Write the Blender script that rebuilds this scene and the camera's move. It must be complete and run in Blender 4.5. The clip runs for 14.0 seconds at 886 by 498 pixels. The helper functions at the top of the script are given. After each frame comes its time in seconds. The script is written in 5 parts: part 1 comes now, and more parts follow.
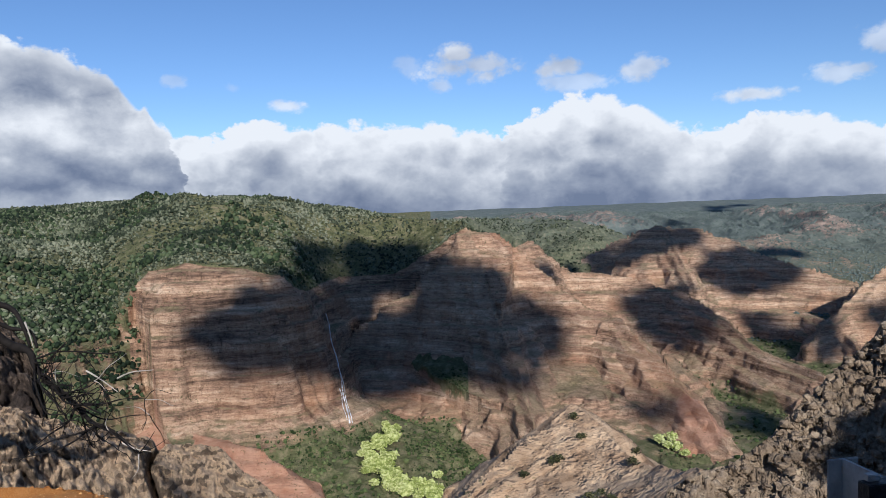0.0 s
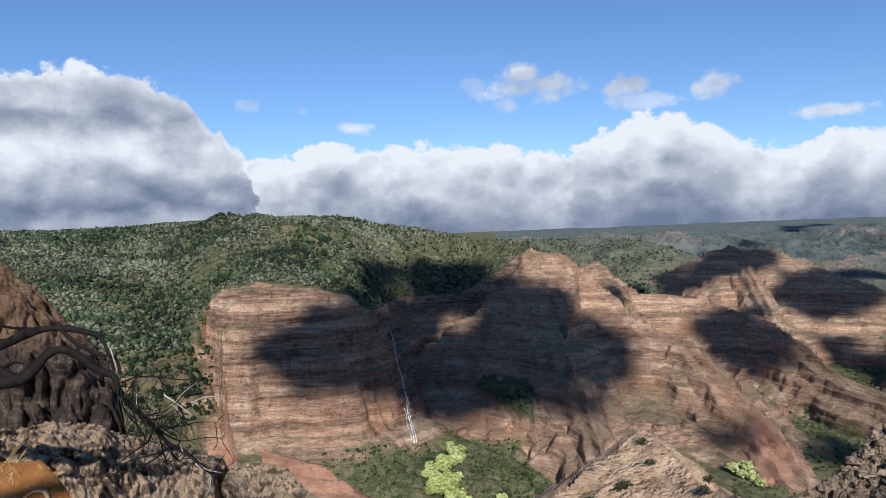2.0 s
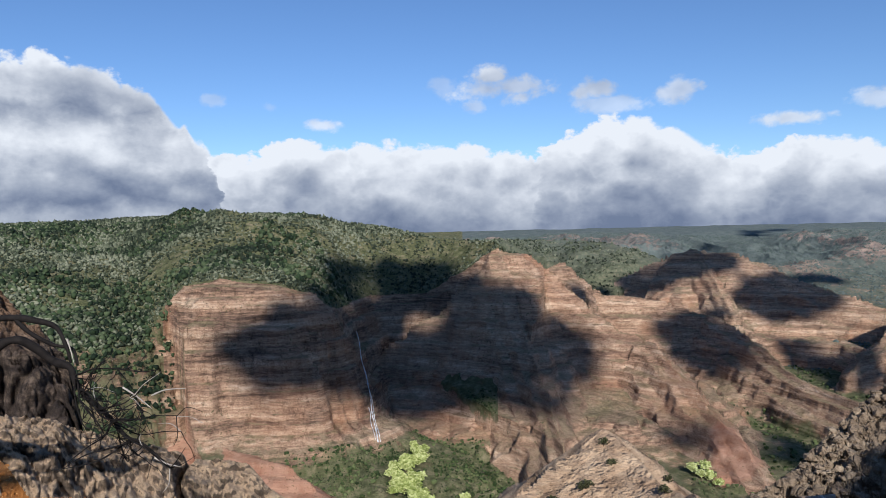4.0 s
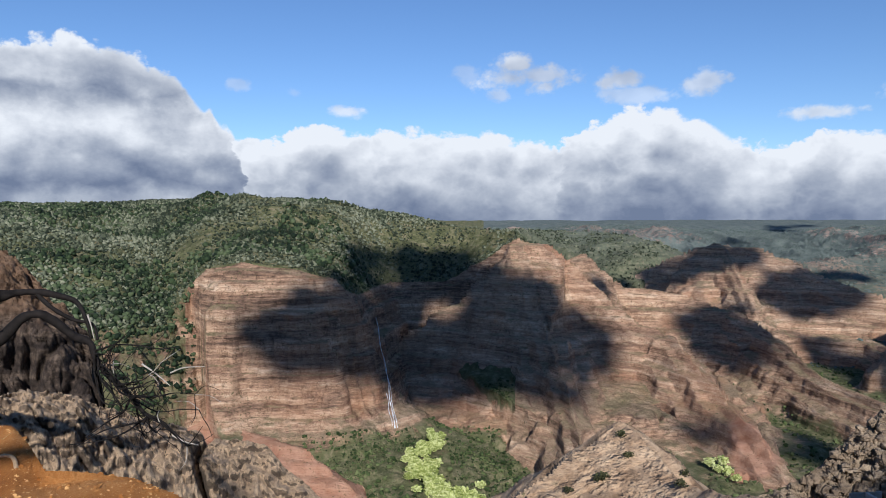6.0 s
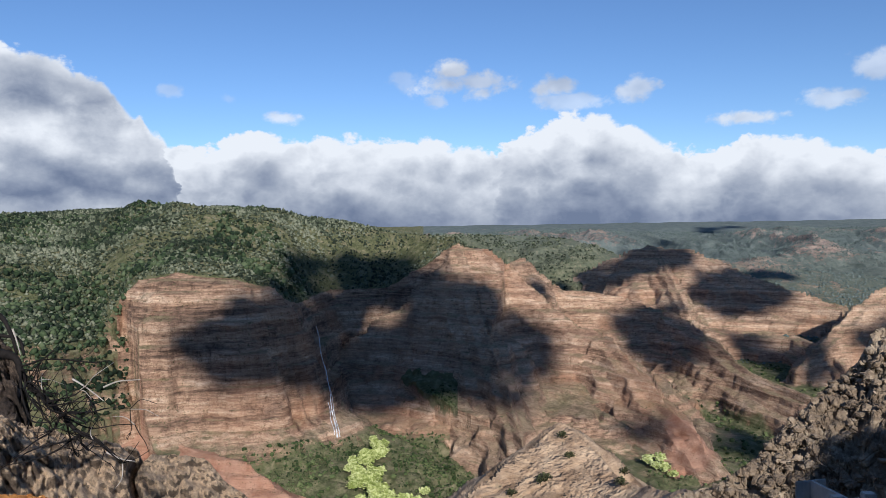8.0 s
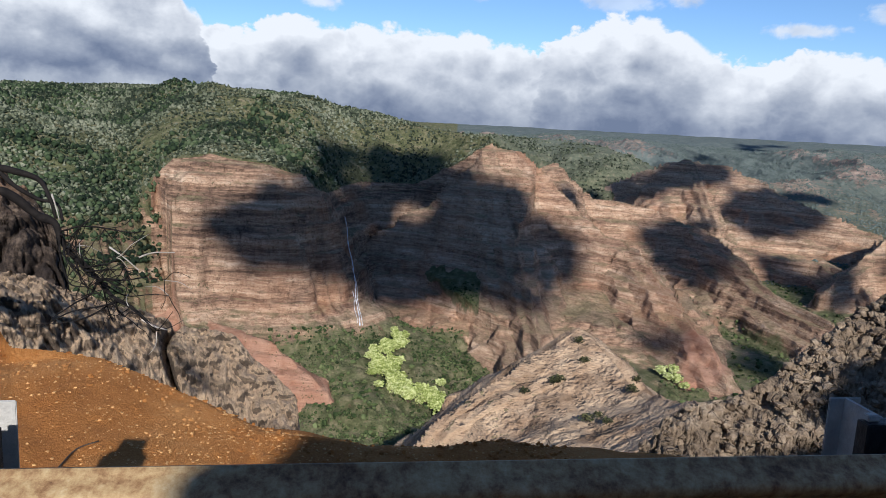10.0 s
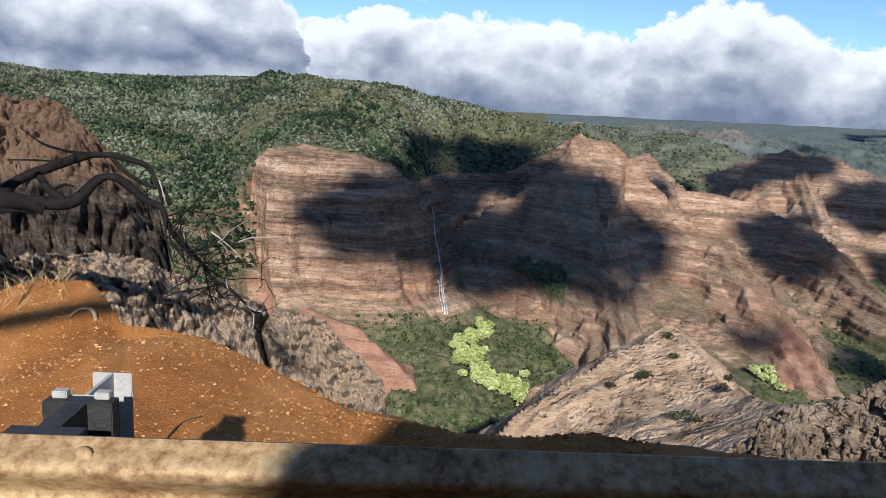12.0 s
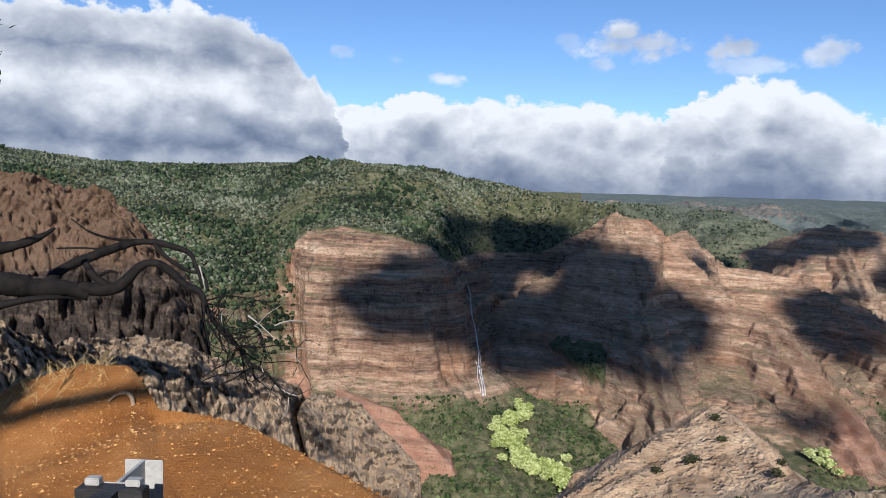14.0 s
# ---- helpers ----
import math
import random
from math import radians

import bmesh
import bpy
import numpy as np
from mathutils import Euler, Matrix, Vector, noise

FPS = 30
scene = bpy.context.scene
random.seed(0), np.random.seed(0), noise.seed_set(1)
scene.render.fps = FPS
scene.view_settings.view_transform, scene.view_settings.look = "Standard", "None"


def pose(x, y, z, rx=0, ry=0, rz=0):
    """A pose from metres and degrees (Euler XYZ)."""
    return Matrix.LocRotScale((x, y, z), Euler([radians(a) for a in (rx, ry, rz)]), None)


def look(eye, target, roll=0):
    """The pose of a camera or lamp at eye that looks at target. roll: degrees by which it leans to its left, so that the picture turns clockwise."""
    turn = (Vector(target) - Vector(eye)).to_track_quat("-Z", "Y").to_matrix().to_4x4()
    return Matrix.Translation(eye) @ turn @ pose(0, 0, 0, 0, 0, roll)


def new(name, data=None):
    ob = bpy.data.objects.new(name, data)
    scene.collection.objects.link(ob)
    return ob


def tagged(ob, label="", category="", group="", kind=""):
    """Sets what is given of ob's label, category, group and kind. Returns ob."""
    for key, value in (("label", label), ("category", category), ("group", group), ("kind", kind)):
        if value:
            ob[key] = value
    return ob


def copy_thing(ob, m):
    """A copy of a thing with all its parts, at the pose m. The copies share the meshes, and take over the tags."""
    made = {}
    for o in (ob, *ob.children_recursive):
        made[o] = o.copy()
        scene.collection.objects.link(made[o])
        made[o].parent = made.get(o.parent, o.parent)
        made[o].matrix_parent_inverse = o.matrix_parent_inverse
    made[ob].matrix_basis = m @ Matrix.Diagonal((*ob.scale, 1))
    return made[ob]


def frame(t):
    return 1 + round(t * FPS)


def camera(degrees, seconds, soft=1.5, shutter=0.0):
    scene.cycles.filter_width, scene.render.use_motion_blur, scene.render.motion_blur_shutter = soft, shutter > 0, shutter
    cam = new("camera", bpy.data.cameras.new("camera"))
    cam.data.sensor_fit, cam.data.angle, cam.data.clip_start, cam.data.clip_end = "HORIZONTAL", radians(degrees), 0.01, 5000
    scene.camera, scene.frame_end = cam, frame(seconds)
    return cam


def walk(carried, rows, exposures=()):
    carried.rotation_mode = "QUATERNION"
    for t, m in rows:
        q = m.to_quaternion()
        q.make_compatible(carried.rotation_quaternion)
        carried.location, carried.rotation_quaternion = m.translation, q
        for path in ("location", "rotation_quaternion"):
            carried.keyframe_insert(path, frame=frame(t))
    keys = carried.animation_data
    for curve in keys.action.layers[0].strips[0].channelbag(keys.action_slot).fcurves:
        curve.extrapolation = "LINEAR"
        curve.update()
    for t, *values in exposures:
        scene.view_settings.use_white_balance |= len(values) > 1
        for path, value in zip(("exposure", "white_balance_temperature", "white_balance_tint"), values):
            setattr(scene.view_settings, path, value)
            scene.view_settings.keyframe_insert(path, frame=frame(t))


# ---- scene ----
cam = camera(62.2, 14.0, soft=0.5)
PATH = [
    (0, (0.172, -0.887, 1.436), (0.204, 1.11, 1.334), -2.2),
    (0.5, (0.208, -0.947, 1.492), (0.256, 1.051, 1.408), -2.9),
    (1, (0.238, -1.022, 1.528), (0.151, 0.975, 1.479), -3.0),
    (1.5, (0.251, -1.1, 1.54), (0.102, 0.895, 1.502), -2.5),
    (2, (0.265, -1.113, 1.559), (0.122, 0.881, 1.518), -2.2),
    (2.5, (0.254, -1.113, 1.565), (0.179, 0.886, 1.531), -1.9),
    (2.7, (0.251, -1.11, 1.563), (0.211, 0.89, 1.529), -1.9),
    (4.8, (0.232, -1.042, 1.487), (0.127, 0.953, 1.405), 0.2),
    (5, (0.22, -1.034, 1.489), (0.067, 0.958, 1.382), 0.7),
    (5.5, (0.236, -1.004, 1.468), (0.05, 0.984, 1.361), 1.1),
    (6, (0.224, -0.973, 1.464), (0.115, 1.022, 1.388), -0.1),
    (6.5, (0.186, -0.948, 1.475), (0.156, 1.051, 1.416), -0.9),
    (7, (0.201, -0.947, 1.455), (0.201, 1.052, 1.403), -1.4),
    (7.2, (0.208, -0.945, 1.451), (0.218, 1.054, 1.404), -1.4),
    (9.3, (0.172, -0.894, 1.443), (0.268, 1.097, 1.277), 0.0),
    (9.5, (0.174, -0.884, 1.435), (0.215, 1.106, 1.238), 0.9),
    (10, (0.16, -0.886, 1.41), (0.14, 1.085, 1.074), 3.0),
    (10.5, (0.155, -0.885, 1.391), (0.1, 1.063, 0.944), 4.3),
    (11, (0.153, -0.884, 1.385), (0.106, 1.056, 0.902), 5.1),
    (11.5, (0.155, -0.885, 1.388), (0.106, 1.062, 0.933), 5.1),
    (12, (0.13, -0.875, 1.398), (-0.121, 1.074, 1.024), 2.8),
    (12.5, (0.151, -0.894, 1.41), (-0.187, 1.051, 1.087), 1.1),
    (13, (0.154, -0.889, 1.407), (-0.27, 1.044, 1.122), 0.5),
    (13.5, (0.156, -0.892, 1.412), (-0.273, 1.051, 1.206), 1.0),
    (14, (0.161, -0.9, 1.416), (-0.201, 1.06, 1.254), 1.7),
]
walk(cam, [(t, look(eye, target, roll)) for t, eye, target, roll in PATH], [(0.0, 0.21, 6000, 12), (9.3, 0.21, 6000, 12), (10.0, 0.27, 6000, 12), (11.0, 0.46, 6000, 12), (12.0, 0.40, 6000, 12), (12.5, 0.33, 6000, 12), (13.5, 0.37, 6000, 12), (14.0, 0.30, 6000, 12)])

# ---- light ----
SUN = Vector((0.16, -0.87, 0.465)).normalized()      # towards the sun: low behind the eye, a little to its right
sun_lamp = new("sun", bpy.data.lights.new("sun", "SUN"))
sun_lamp.data.energy, sun_lamp.data.angle, sun_lamp.data.color = 5.0, radians(0.9), (1.0, 0.93, 0.84)
sun_lamp.matrix_world = look(SUN * 50, (0, 0, 0))


class Nodes:
    """Short hand for building a node tree."""

    def __init__(self, tree):
        self.tree = tree
        tree.nodes.clear()

    def add(self, kind, **values):
        n = self.tree.nodes.new(kind)
        for k, v in values.items():
            if k in n.inputs:
                self.put(n.inputs[k], v)
        return n

    def put(self, socket, v):
        if isinstance(v, bpy.types.NodeSocket):
            self.tree.links.new(v, socket)
        else:
            socket.default_value = v

    def math(self, op, a, b=0.0, c=0.0, clamp=False):
        n = self.tree.nodes.new("ShaderNodeMath")
        n.operation, n.use_clamp = op, clamp
        for s, v in zip(n.inputs, (a, b, c)):
            self.put(s, v)
        return n.outputs[0]

    def vec(self, op, a, b=(0, 0, 0)):
        n = self.tree.nodes.new("ShaderNodeVectorMath")
        n.operation = op
        self.put(n.inputs[0], a)
        if op == "SCALE":
            self.put(n.inputs["Scale"], 1.6)
        else:
            self.put(n.inputs[1], b)
        return n.outputs[0]

    def noise(self, vector, scale, detail=4.0, rough=0.55, distort=0.0):
        n = self.add("ShaderNodeTexNoise", Vector=vector, Scale=scale, Detail=detail, Roughness=rough, Distortion=distort)
        return n.outputs["Fac"]

    def ramp(self, fac, stops):
        n = self.tree.nodes.new("ShaderNodeValToRGB")
        r = n.color_ramp
        while len(r.elements) < len(stops):
            r.elements.new(0.5)
        for e, (p, c) in zip(r.elements, stops):
            e.position, e.color = p, (*c, 1) if len(c) == 3 else c
        self.put(n.inputs[0], fac)
        return n.outputs[0]

    def step(self, v, lo, hi):
        n = self.tree.nodes.new("ShaderNodeMapRange")
        n.interpolation_type = "SMOOTHSTEP"
        for s, x in zip(n.inputs, (v, lo, hi, 0.0, 1.0)):
            self.put(s, x)
        return n.outputs[0]

    def mix(self, fac, a, b, mode="MIX"):
        n = self.tree.nodes.new("ShaderNodeMix")
        n.data_type, n.blend_type = "RGBA", mode
        self.put(n.inputs[0], fac)
        for s, v in ((n.inputs[6], a), (n.inputs[7], b)):
            self.put(s, (*v, 1) if isinstance(v, tuple) and len(v) == 3 else v)
        return n.outputs[2]


# sky with banks of cumulus: bearing and top, in degrees, along the far bank and along the nearer bank to its left
world = bpy.data.worlds.new("sky")
scene.world = world
world.use_nodes = True
w = Nodes(world.node_tree)
SKY, CLOUD = 0.098, 0.79
FAR_BANK = [(-60, 6), (-30, 6.2), (-18, 6.0), (-15, 7.1), (-13, 7.5), (-8.9, 6.8), (-6.7, 7.3), (-3.2, 6.8), (1.1, 6.4), (5.2, 5.8), (6.4, 7.0), (8.2, 7.3), (10.7, 8.0), (13.2, 8.3), (16.5, 7.3), (18.9, 5.3), (20.4, 5.5), (22.8, 6.3),
            (24.6, 6.7), (27, 6.3), (29, 5.5), (32, 4.6), (38, 6), (60, 6)]
LEFT_BANK = [(-60, 10), (-40, 12), (-32, 12.4), (-27.4, 12.3), (-26, 11.7), (-24, 11.0), (-22.9, 10.5), (-22.2, 9.2), (-21, 8.9), (-20.4, 8.1), (-20.0, 7.1), (-19.1, 6.9), (-18.5, 5.7), (-18.2, 3.4), (-17.9, 1.5), (-17.4, -3), (60, -3)]
# small clouds above: bearing, height, half sizes, thickness
PUFFS = [(4.6, 10.9, 5.2, 1.1, 0.75), (2.4, 11.9, 2.0, 0.9, 0.9), (10.3, 10.6, 2.6, 0.9, 0.8), (11.5, 9.4, 3.6, 0.7, 0.5), (16.0, 9.9, 2.0, 0.8, 0.7), (-1.4, 11.2, 1.4, 0.9, 0.3), (1.2, 9.6, 1.0, 0.6, 0.5), (-10.7, 8.4, 1.4, 0.6, 0.75),
         (-18.8, 10.2, 1.0, 0.5, 0.35), (24.4, 7.4, 2.8, 0.6, 0.8), (29.6, 8.4, 2.4, 0.7, 0.6), (32.2, 10.2, 1.6, 1.1, 0.6), (-14.4, 9.6, 0.8, 0.5, 0.2), (-80, 14, 20, 5, 1.0), (80, 14, 20, 5, 1.0)]


def build_sky():
    co = w.add("ShaderNodeTexCoord").outputs["Generated"]
    x, y, z = w.add("ShaderNodeSeparateXYZ", Vector=co).outputs
    az = w.math("MULTIPLY", w.math("ARCTAN2", x, y), 180 / math.pi)
    el = w.math("MULTIPLY", w.math("ARCSINE", z), 180 / math.pi)
    flat = w.add("ShaderNodeCombineXYZ", X=az, Y=w.math("MULTIPLY", el, 1.3), Z=0.0).outputs[0]

    def billow(at_, sizes):
        soft = w.add("ShaderNodeTexNoise", Vector=at_, Scale=0.35, Detail=3.0, Roughness=0.5)
        bent = w.vec("ADD", at_, w.vec("SCALE", soft.outputs["Color"]))
        total = w.math("MULTIPLY", w.math("SUBTRACT", soft.outputs["Fac"], 0.5), 1.6)
        for size, amp in sizes:
            v = w.add("ShaderNodeTexVoronoi", Vector=bent, Scale=size)
            v.feature = "SMOOTH_F1"
            w.put(v.inputs["Smoothness"], 0.3)
            total = w.math("ADD", total, w.math("MULTIPLY", w.math("SUBTRACT", 0.48, v.outputs["Distance"]), amp))
        return total

    heads = billow(flat, ((0.26, 1.9), (0.62, 1.2), (1.5, 0.6), (3.4, 0.3)))
    fuzz = w.math("MULTIPLY", w.math("SUBTRACT", w.noise(flat, 2.6, 6, 0.65), 0.5), 0.9)
    edge = w.math("ADD", heads, fuzz)

    def skyline(table):
        t = w.math("DIVIDE", w.math("ADD", w.math("ADD", az, w.math("MULTIPLY", edge, 0.7)), 60.0), 120.0)
        return w.math("SUBTRACT", w.math("MULTIPLY", w.ramp(t, [((a + 60) / 120, ((e + 4) / 20,) * 3) for a, e in table]), 20.0), 4.0)

    # each head is lit from above and behind the eye
    folds = ((0.12, 2.4), (0.27, 1.5), (0.65, 0.6))
    relief = w.math("SUBTRACT", billow(flat, folds), billow(w.vec("ADD", flat, (-0.5, 1.7, 0.0)), folds))
    big = w.math("SUBTRACT", w.noise(flat, 0.20, 4, 0.55), 0.5)
    soft_lit = w.math("ADD", w.math("MULTIPLY", relief, 0.22), w.math("MULTIPLY", big, 0.6))
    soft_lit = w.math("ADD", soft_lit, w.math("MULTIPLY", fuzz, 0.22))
    TONES = [(0.05, (0.19, 0.235, 0.33)), (0.30, (0.32, 0.365, 0.45)), (0.55, (0.49, 0.53, 0.59)), (0.78, (0.72, 0.75, 0.78)), (1.0, (0.94, 0.96, 0.96))]

    def bank(table, light, level=False):
        deep = w.math("ADD", w.math("SUBTRACT", skyline(table), el), w.math("MULTIPLY", edge, 0.8))
        into = w.math("SUBTRACT", 13.0, w.math("ADD", el, w.math("MULTIPLY", heads, 0.5))) if level else deep
        lit = w.ramp(w.math("DIVIDE", into, 14.0), [(d / 14, (v,) * 3) for d, v in light])
        rim = w.math("MULTIPLY", w.math("SUBTRACT", 1.0, w.step(deep, 0.0, 1.3)), 0.22)
        return w.step(deep, -0.10, 0.42), w.ramp(w.math("ADD", w.math("ADD", lit, rim), soft_lit), TONES)

    far_cover, far_tone = bank(FAR_BANK, [(0, 0.92), (1.2, 0.94), (2.3, 0.82), (3.3, 0.62), (4.3, 0.60), (5.2, 0.38), (6.2, 0.18), (9, 0.15)])
    left_cover, left_tone = bank(LEFT_BANK, [(0, 0.82), (1.6, 0.70), (3.0, 0.60), (4.0, 0.36), (5.0, 0.70), (6.0, 0.84), (7.4, 0.70), (8.6, 0.44), (10.2, 0.14), (11.2, 0.5), (12.4, 0.5)], True)
    thin = None
    for a, e, sa, se, thick in PUFFS:
        da = w.math("DIVIDE", w.math("SUBTRACT", az, float(a)), float(sa))
        de = w.math("DIVIDE", w.math("SUBTRACT", el, float(e)), float(se))
        f = w.math("SUBTRACT", 1.0, w.math("SQRT", w.math("ADD", w.math("MULTIPLY", da, da), w.math("MULTIPLY", de, de))))
        f = w.math("MULTIPLY", w.step(w.math("ADD", f, w.math("MULTIPLY", edge, 0.55)), -0.15, 0.6), thick)
        thin = f if thin is None else w.math("MAXIMUM", thin, f)
    thin_tone = w.ramp(w.math("ADD", w.math("MULTIPLY", relief, 0.25), 0.80), TONES)
    sky = w.add("ShaderNodeTexSky")
    sky.sky_type, sky.sun_disc = "NISHITA", False
    sky.sun_elevation = math.asin(SUN.z)
    sky.sun_rotation = math.atan2(SUN.x, SUN.y)
    sky.altitude, sky.air_density, sky.dust_density, sky.ozone_density = 1500, 1.0, 0.0, 4.0
    hue = w.add("ShaderNodeHueSaturation", Hue=0.502, Saturation=1.05, Color=sky.outputs[0])
    out = w.add("ShaderNodeBackground", Color=hue.outputs[0], Strength=SKY).outputs[0]
    for cover, tone in ((thin, thin_tone), (far_cover, far_tone), (left_cover, left_tone)):
        m = w.add("ShaderNodeMixShader")
        w.put(m.inputs[0], cover), w.put(m.inputs[1], out), w.put(m.inputs[2], w.add("ShaderNodeBackground", Color=tone, Strength=CLOUD).outputs[0])
        out = m.outputs[0]
    w.put(w.add("ShaderNodeOutputWorld").inputs[0], out)


build_sky()


# ---- materials ----
def material(name):
    m = bpy.data.materials.new(name)
    m.use_nodes = True
    return m, Nodes(m.node_tree)


def finish(k, color, rough=0.9, bump=None, strength=0.5, distance=0.1, metal=0.0, spec=0.2):
    b = k.add("ShaderNodeBsdfPrincipled", Roughness=rough, Metallic=metal)
    k.put(b.inputs["Base Color"], (*color, 1) if isinstance(color, tuple) and len(color) == 3 else color)
    k.put(b.inputs["Specular IOR Level"], spec)
    if bump is not None:
        n = k.add("ShaderNodeBump", Height=bump, Strength=strength, Distance=distance)
        k.put(b.inputs["Normal"], n.outputs[0])
    k.put(k.add("ShaderNodeOutputMaterial").inputs[0], b.outputs[0])


def land_material():
    """Bedded red lava rock, scree and scrub; zone holds cover of plants, redness and paleness, its alpha the painted
    haze.
    """
    m, k = material("canyon_rock")
    pos = k.add("ShaderNodeNewGeometry").outputs["Position"]
    zone = k.add("ShaderNodeAttribute")
    zone.attribute_name = "zone"
    veg, red, pale = k.add("ShaderNodeSeparateColor", Color=zone.outputs["Color"]).outputs[:3]
    sep = k.add("ShaderNodeSeparateXYZ", Vector=pos)
    nz = k.add("ShaderNodeSeparateXYZ", Vector=k.add("ShaderNodeNewGeometry").outputs["Normal"]).outputs[2]
    flat = k.step(k.math("ADD", nz, k.math("MULTIPLY", k.math("SUBTRACT", k.noise(pos, 0.06, 4, 0.7), 0.5), 0.3)), 0.80, 0.96)
    warp = k.math("MULTIPLY", k.noise(pos, 0.005, 3), 7.0)
    zz = k.math("ADD", sep.outputs[2], warp)
    beds = k.add("ShaderNodeCombineXYZ", X=k.math("MULTIPLY", sep.outputs[0], 0.06), Y=k.math("MULTIPLY", sep.outputs[1], 0.06), Z=zz).outputs[0]
    fine = k.add("ShaderNodeCombineXYZ", X=k.math("MULTIPLY", sep.outputs[0], 0.13), Y=k.math("MULTIPLY", sep.outputs[1], 0.13), Z=zz).outputs[0]
    flute = k.add("ShaderNodeCombineXYZ", X=sep.outputs[0], Y=sep.outputs[1], Z=k.math("MULTIPLY", sep.outputs[2], 0.15)).outputs[0]
    b1 = k.noise(beds, 0.075, 3, 0.6)
    b2 = k.noise(fine, 0.34, 4, 0.75)
    band = k.math("ADD", k.math("MULTIPLY", b1, 0.55), k.math("MULTIPLY", b2, 0.45))
    rock = k.ramp(band, [(0.38, (0.125, 0.085, 0.064)), (0.435, (0.225, 0.148, 0.104)), (0.485, (0.36, 0.235, 0.16)), (0.54, (0.49, 0.335, 0.225)), (0.61, (0.64, 0.49, 0.355))])
    scree = k.ramp(k.noise(pos, 0.055, 9, 0.75), [(0.34, (0.17, 0.13, 0.085)), (0.46, (0.31, 0.23, 0.145)), (0.56, (0.44, 0.325, 0.21)), (0.66, (0.56, 0.43, 0.30))])
    rock = k.mix(k.math("MULTIPLY", flat, 0.85), rock, scree)
    grit = k.noise(pos, 0.55, 5, 0.8)
    grain = k.math("ADD", k.math("MULTIPLY", k.noise(pos, 0.10, 7, 0.75), 0.35), k.math("ADD", k.math("MULTIPLY", grit, 0.4), k.math("MULTIPLY", k.noise(flute, 0.22, 6, 0.75), 0.25)))
    rock = k.mix(0.85, rock, k.ramp(grain, [(0.39, (0.12, 0.11, 0.11)), (0.465, (0.68, 0.65, 0.63)), (0.53, (1.0, 0.98, 0.96))]), "MULTIPLY")
    grass = k.math("MULTIPLY", k.step(nz, 0.62, 0.85), k.step(k.noise(pos, 0.022, 6, 0.7), 0.44, 0.60))
    rock = k.mix(k.math("MULTIPLY", grass, 0.7), rock, k.ramp(k.noise(pos, 0.2, 5, 0.7), [(0.36, (0.10, 0.092, 0.045)), (0.62, (0.25, 0.21, 0.12))]))
    rust = k.step(k.noise(pos, 0.008, 4, 0.6), 0.5, 0.68)
    rock = k.mix(k.math("MULTIPLY", rust, 0.4), rock, (0.36, 0.17, 0.09))
    streak = k.add("ShaderNodeCombineXYZ", X=sep.outputs[0], Y=sep.outputs[1], Z=k.math("MULTIPLY", sep.outputs[2], 0.12)).outputs[0]
    wash = k.step(k.noise(streak, 0.05, 5, 0.65), 0.52, 0.7)
    rock = k.mix(k.math("MULTIPLY", wash, 0.4), rock, (0.42, 0.30, 0.20))
    rock = k.mix(k.math("MULTIPLY", red, 0.8), rock, k.ramp(k.noise(pos, 0.05, 4), [(0.3, (0.36, 0.15, 0.09)), (0.7, (0.56, 0.32, 0.22))]))
    rock = k.mix(k.math("MULTIPLY", pale, pale), rock, k.ramp(k.noise(pos, 0.07, 9, 0.68), [(0.36, (0.20, 0.13, 0.08)), (0.47, (0.37, 0.258, 0.165)), (0.60, (0.50, 0.37, 0.245))]))
    plants = k.ramp(k.noise(pos, 0.07, 6, 0.7), [(0.32, (0.05, 0.062, 0.026)), (0.5, (0.125, 0.13, 0.064)), (0.68, (0.25, 0.215, 0.13))])
    shrubs = k.math("MULTIPLY", k.step(k.noise(pos, 0.28, 3, 0.6), 0.60, 0.66), k.step(k.noise(pos, 0.015, 4, 0.6), 0.42, 0.6))
    rock = k.mix(k.math("MULTIPLY", shrubs, 0.75), rock, (0.075, 0.082, 0.035))
    # haze painted in: far rock and plants turn grey and bluish with alpha
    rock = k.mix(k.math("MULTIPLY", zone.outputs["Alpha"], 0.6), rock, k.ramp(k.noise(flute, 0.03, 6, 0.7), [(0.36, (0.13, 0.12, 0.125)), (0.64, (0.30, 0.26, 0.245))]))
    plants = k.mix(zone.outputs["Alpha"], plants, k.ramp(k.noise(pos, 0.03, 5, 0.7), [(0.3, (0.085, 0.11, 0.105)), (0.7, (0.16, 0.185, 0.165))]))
    fac = k.step(k.math("ADD", veg, k.math("MULTIPLY", k.math("SUBTRACT", k.noise(pos, 0.035, 6, 0.7), 0.5), 1.3)), 0.38, 0.62)
    col = k.mix(fac, rock, plants)
    bump = k.math("ADD", k.math("MULTIPLY", k.math("MULTIPLY", band, 2.0), k.math("SUBTRACT", 1.0, flat)), k.math("MULTIPLY", grain, k.math("SUBTRACT", 1.2, k.math("MULTIPLY", pale, k.math("MULTIPLY", pale, 1.0)))))
    finish(k, col, 0.95, bump, 1.0, 4.0, spec=0.1)
    return m


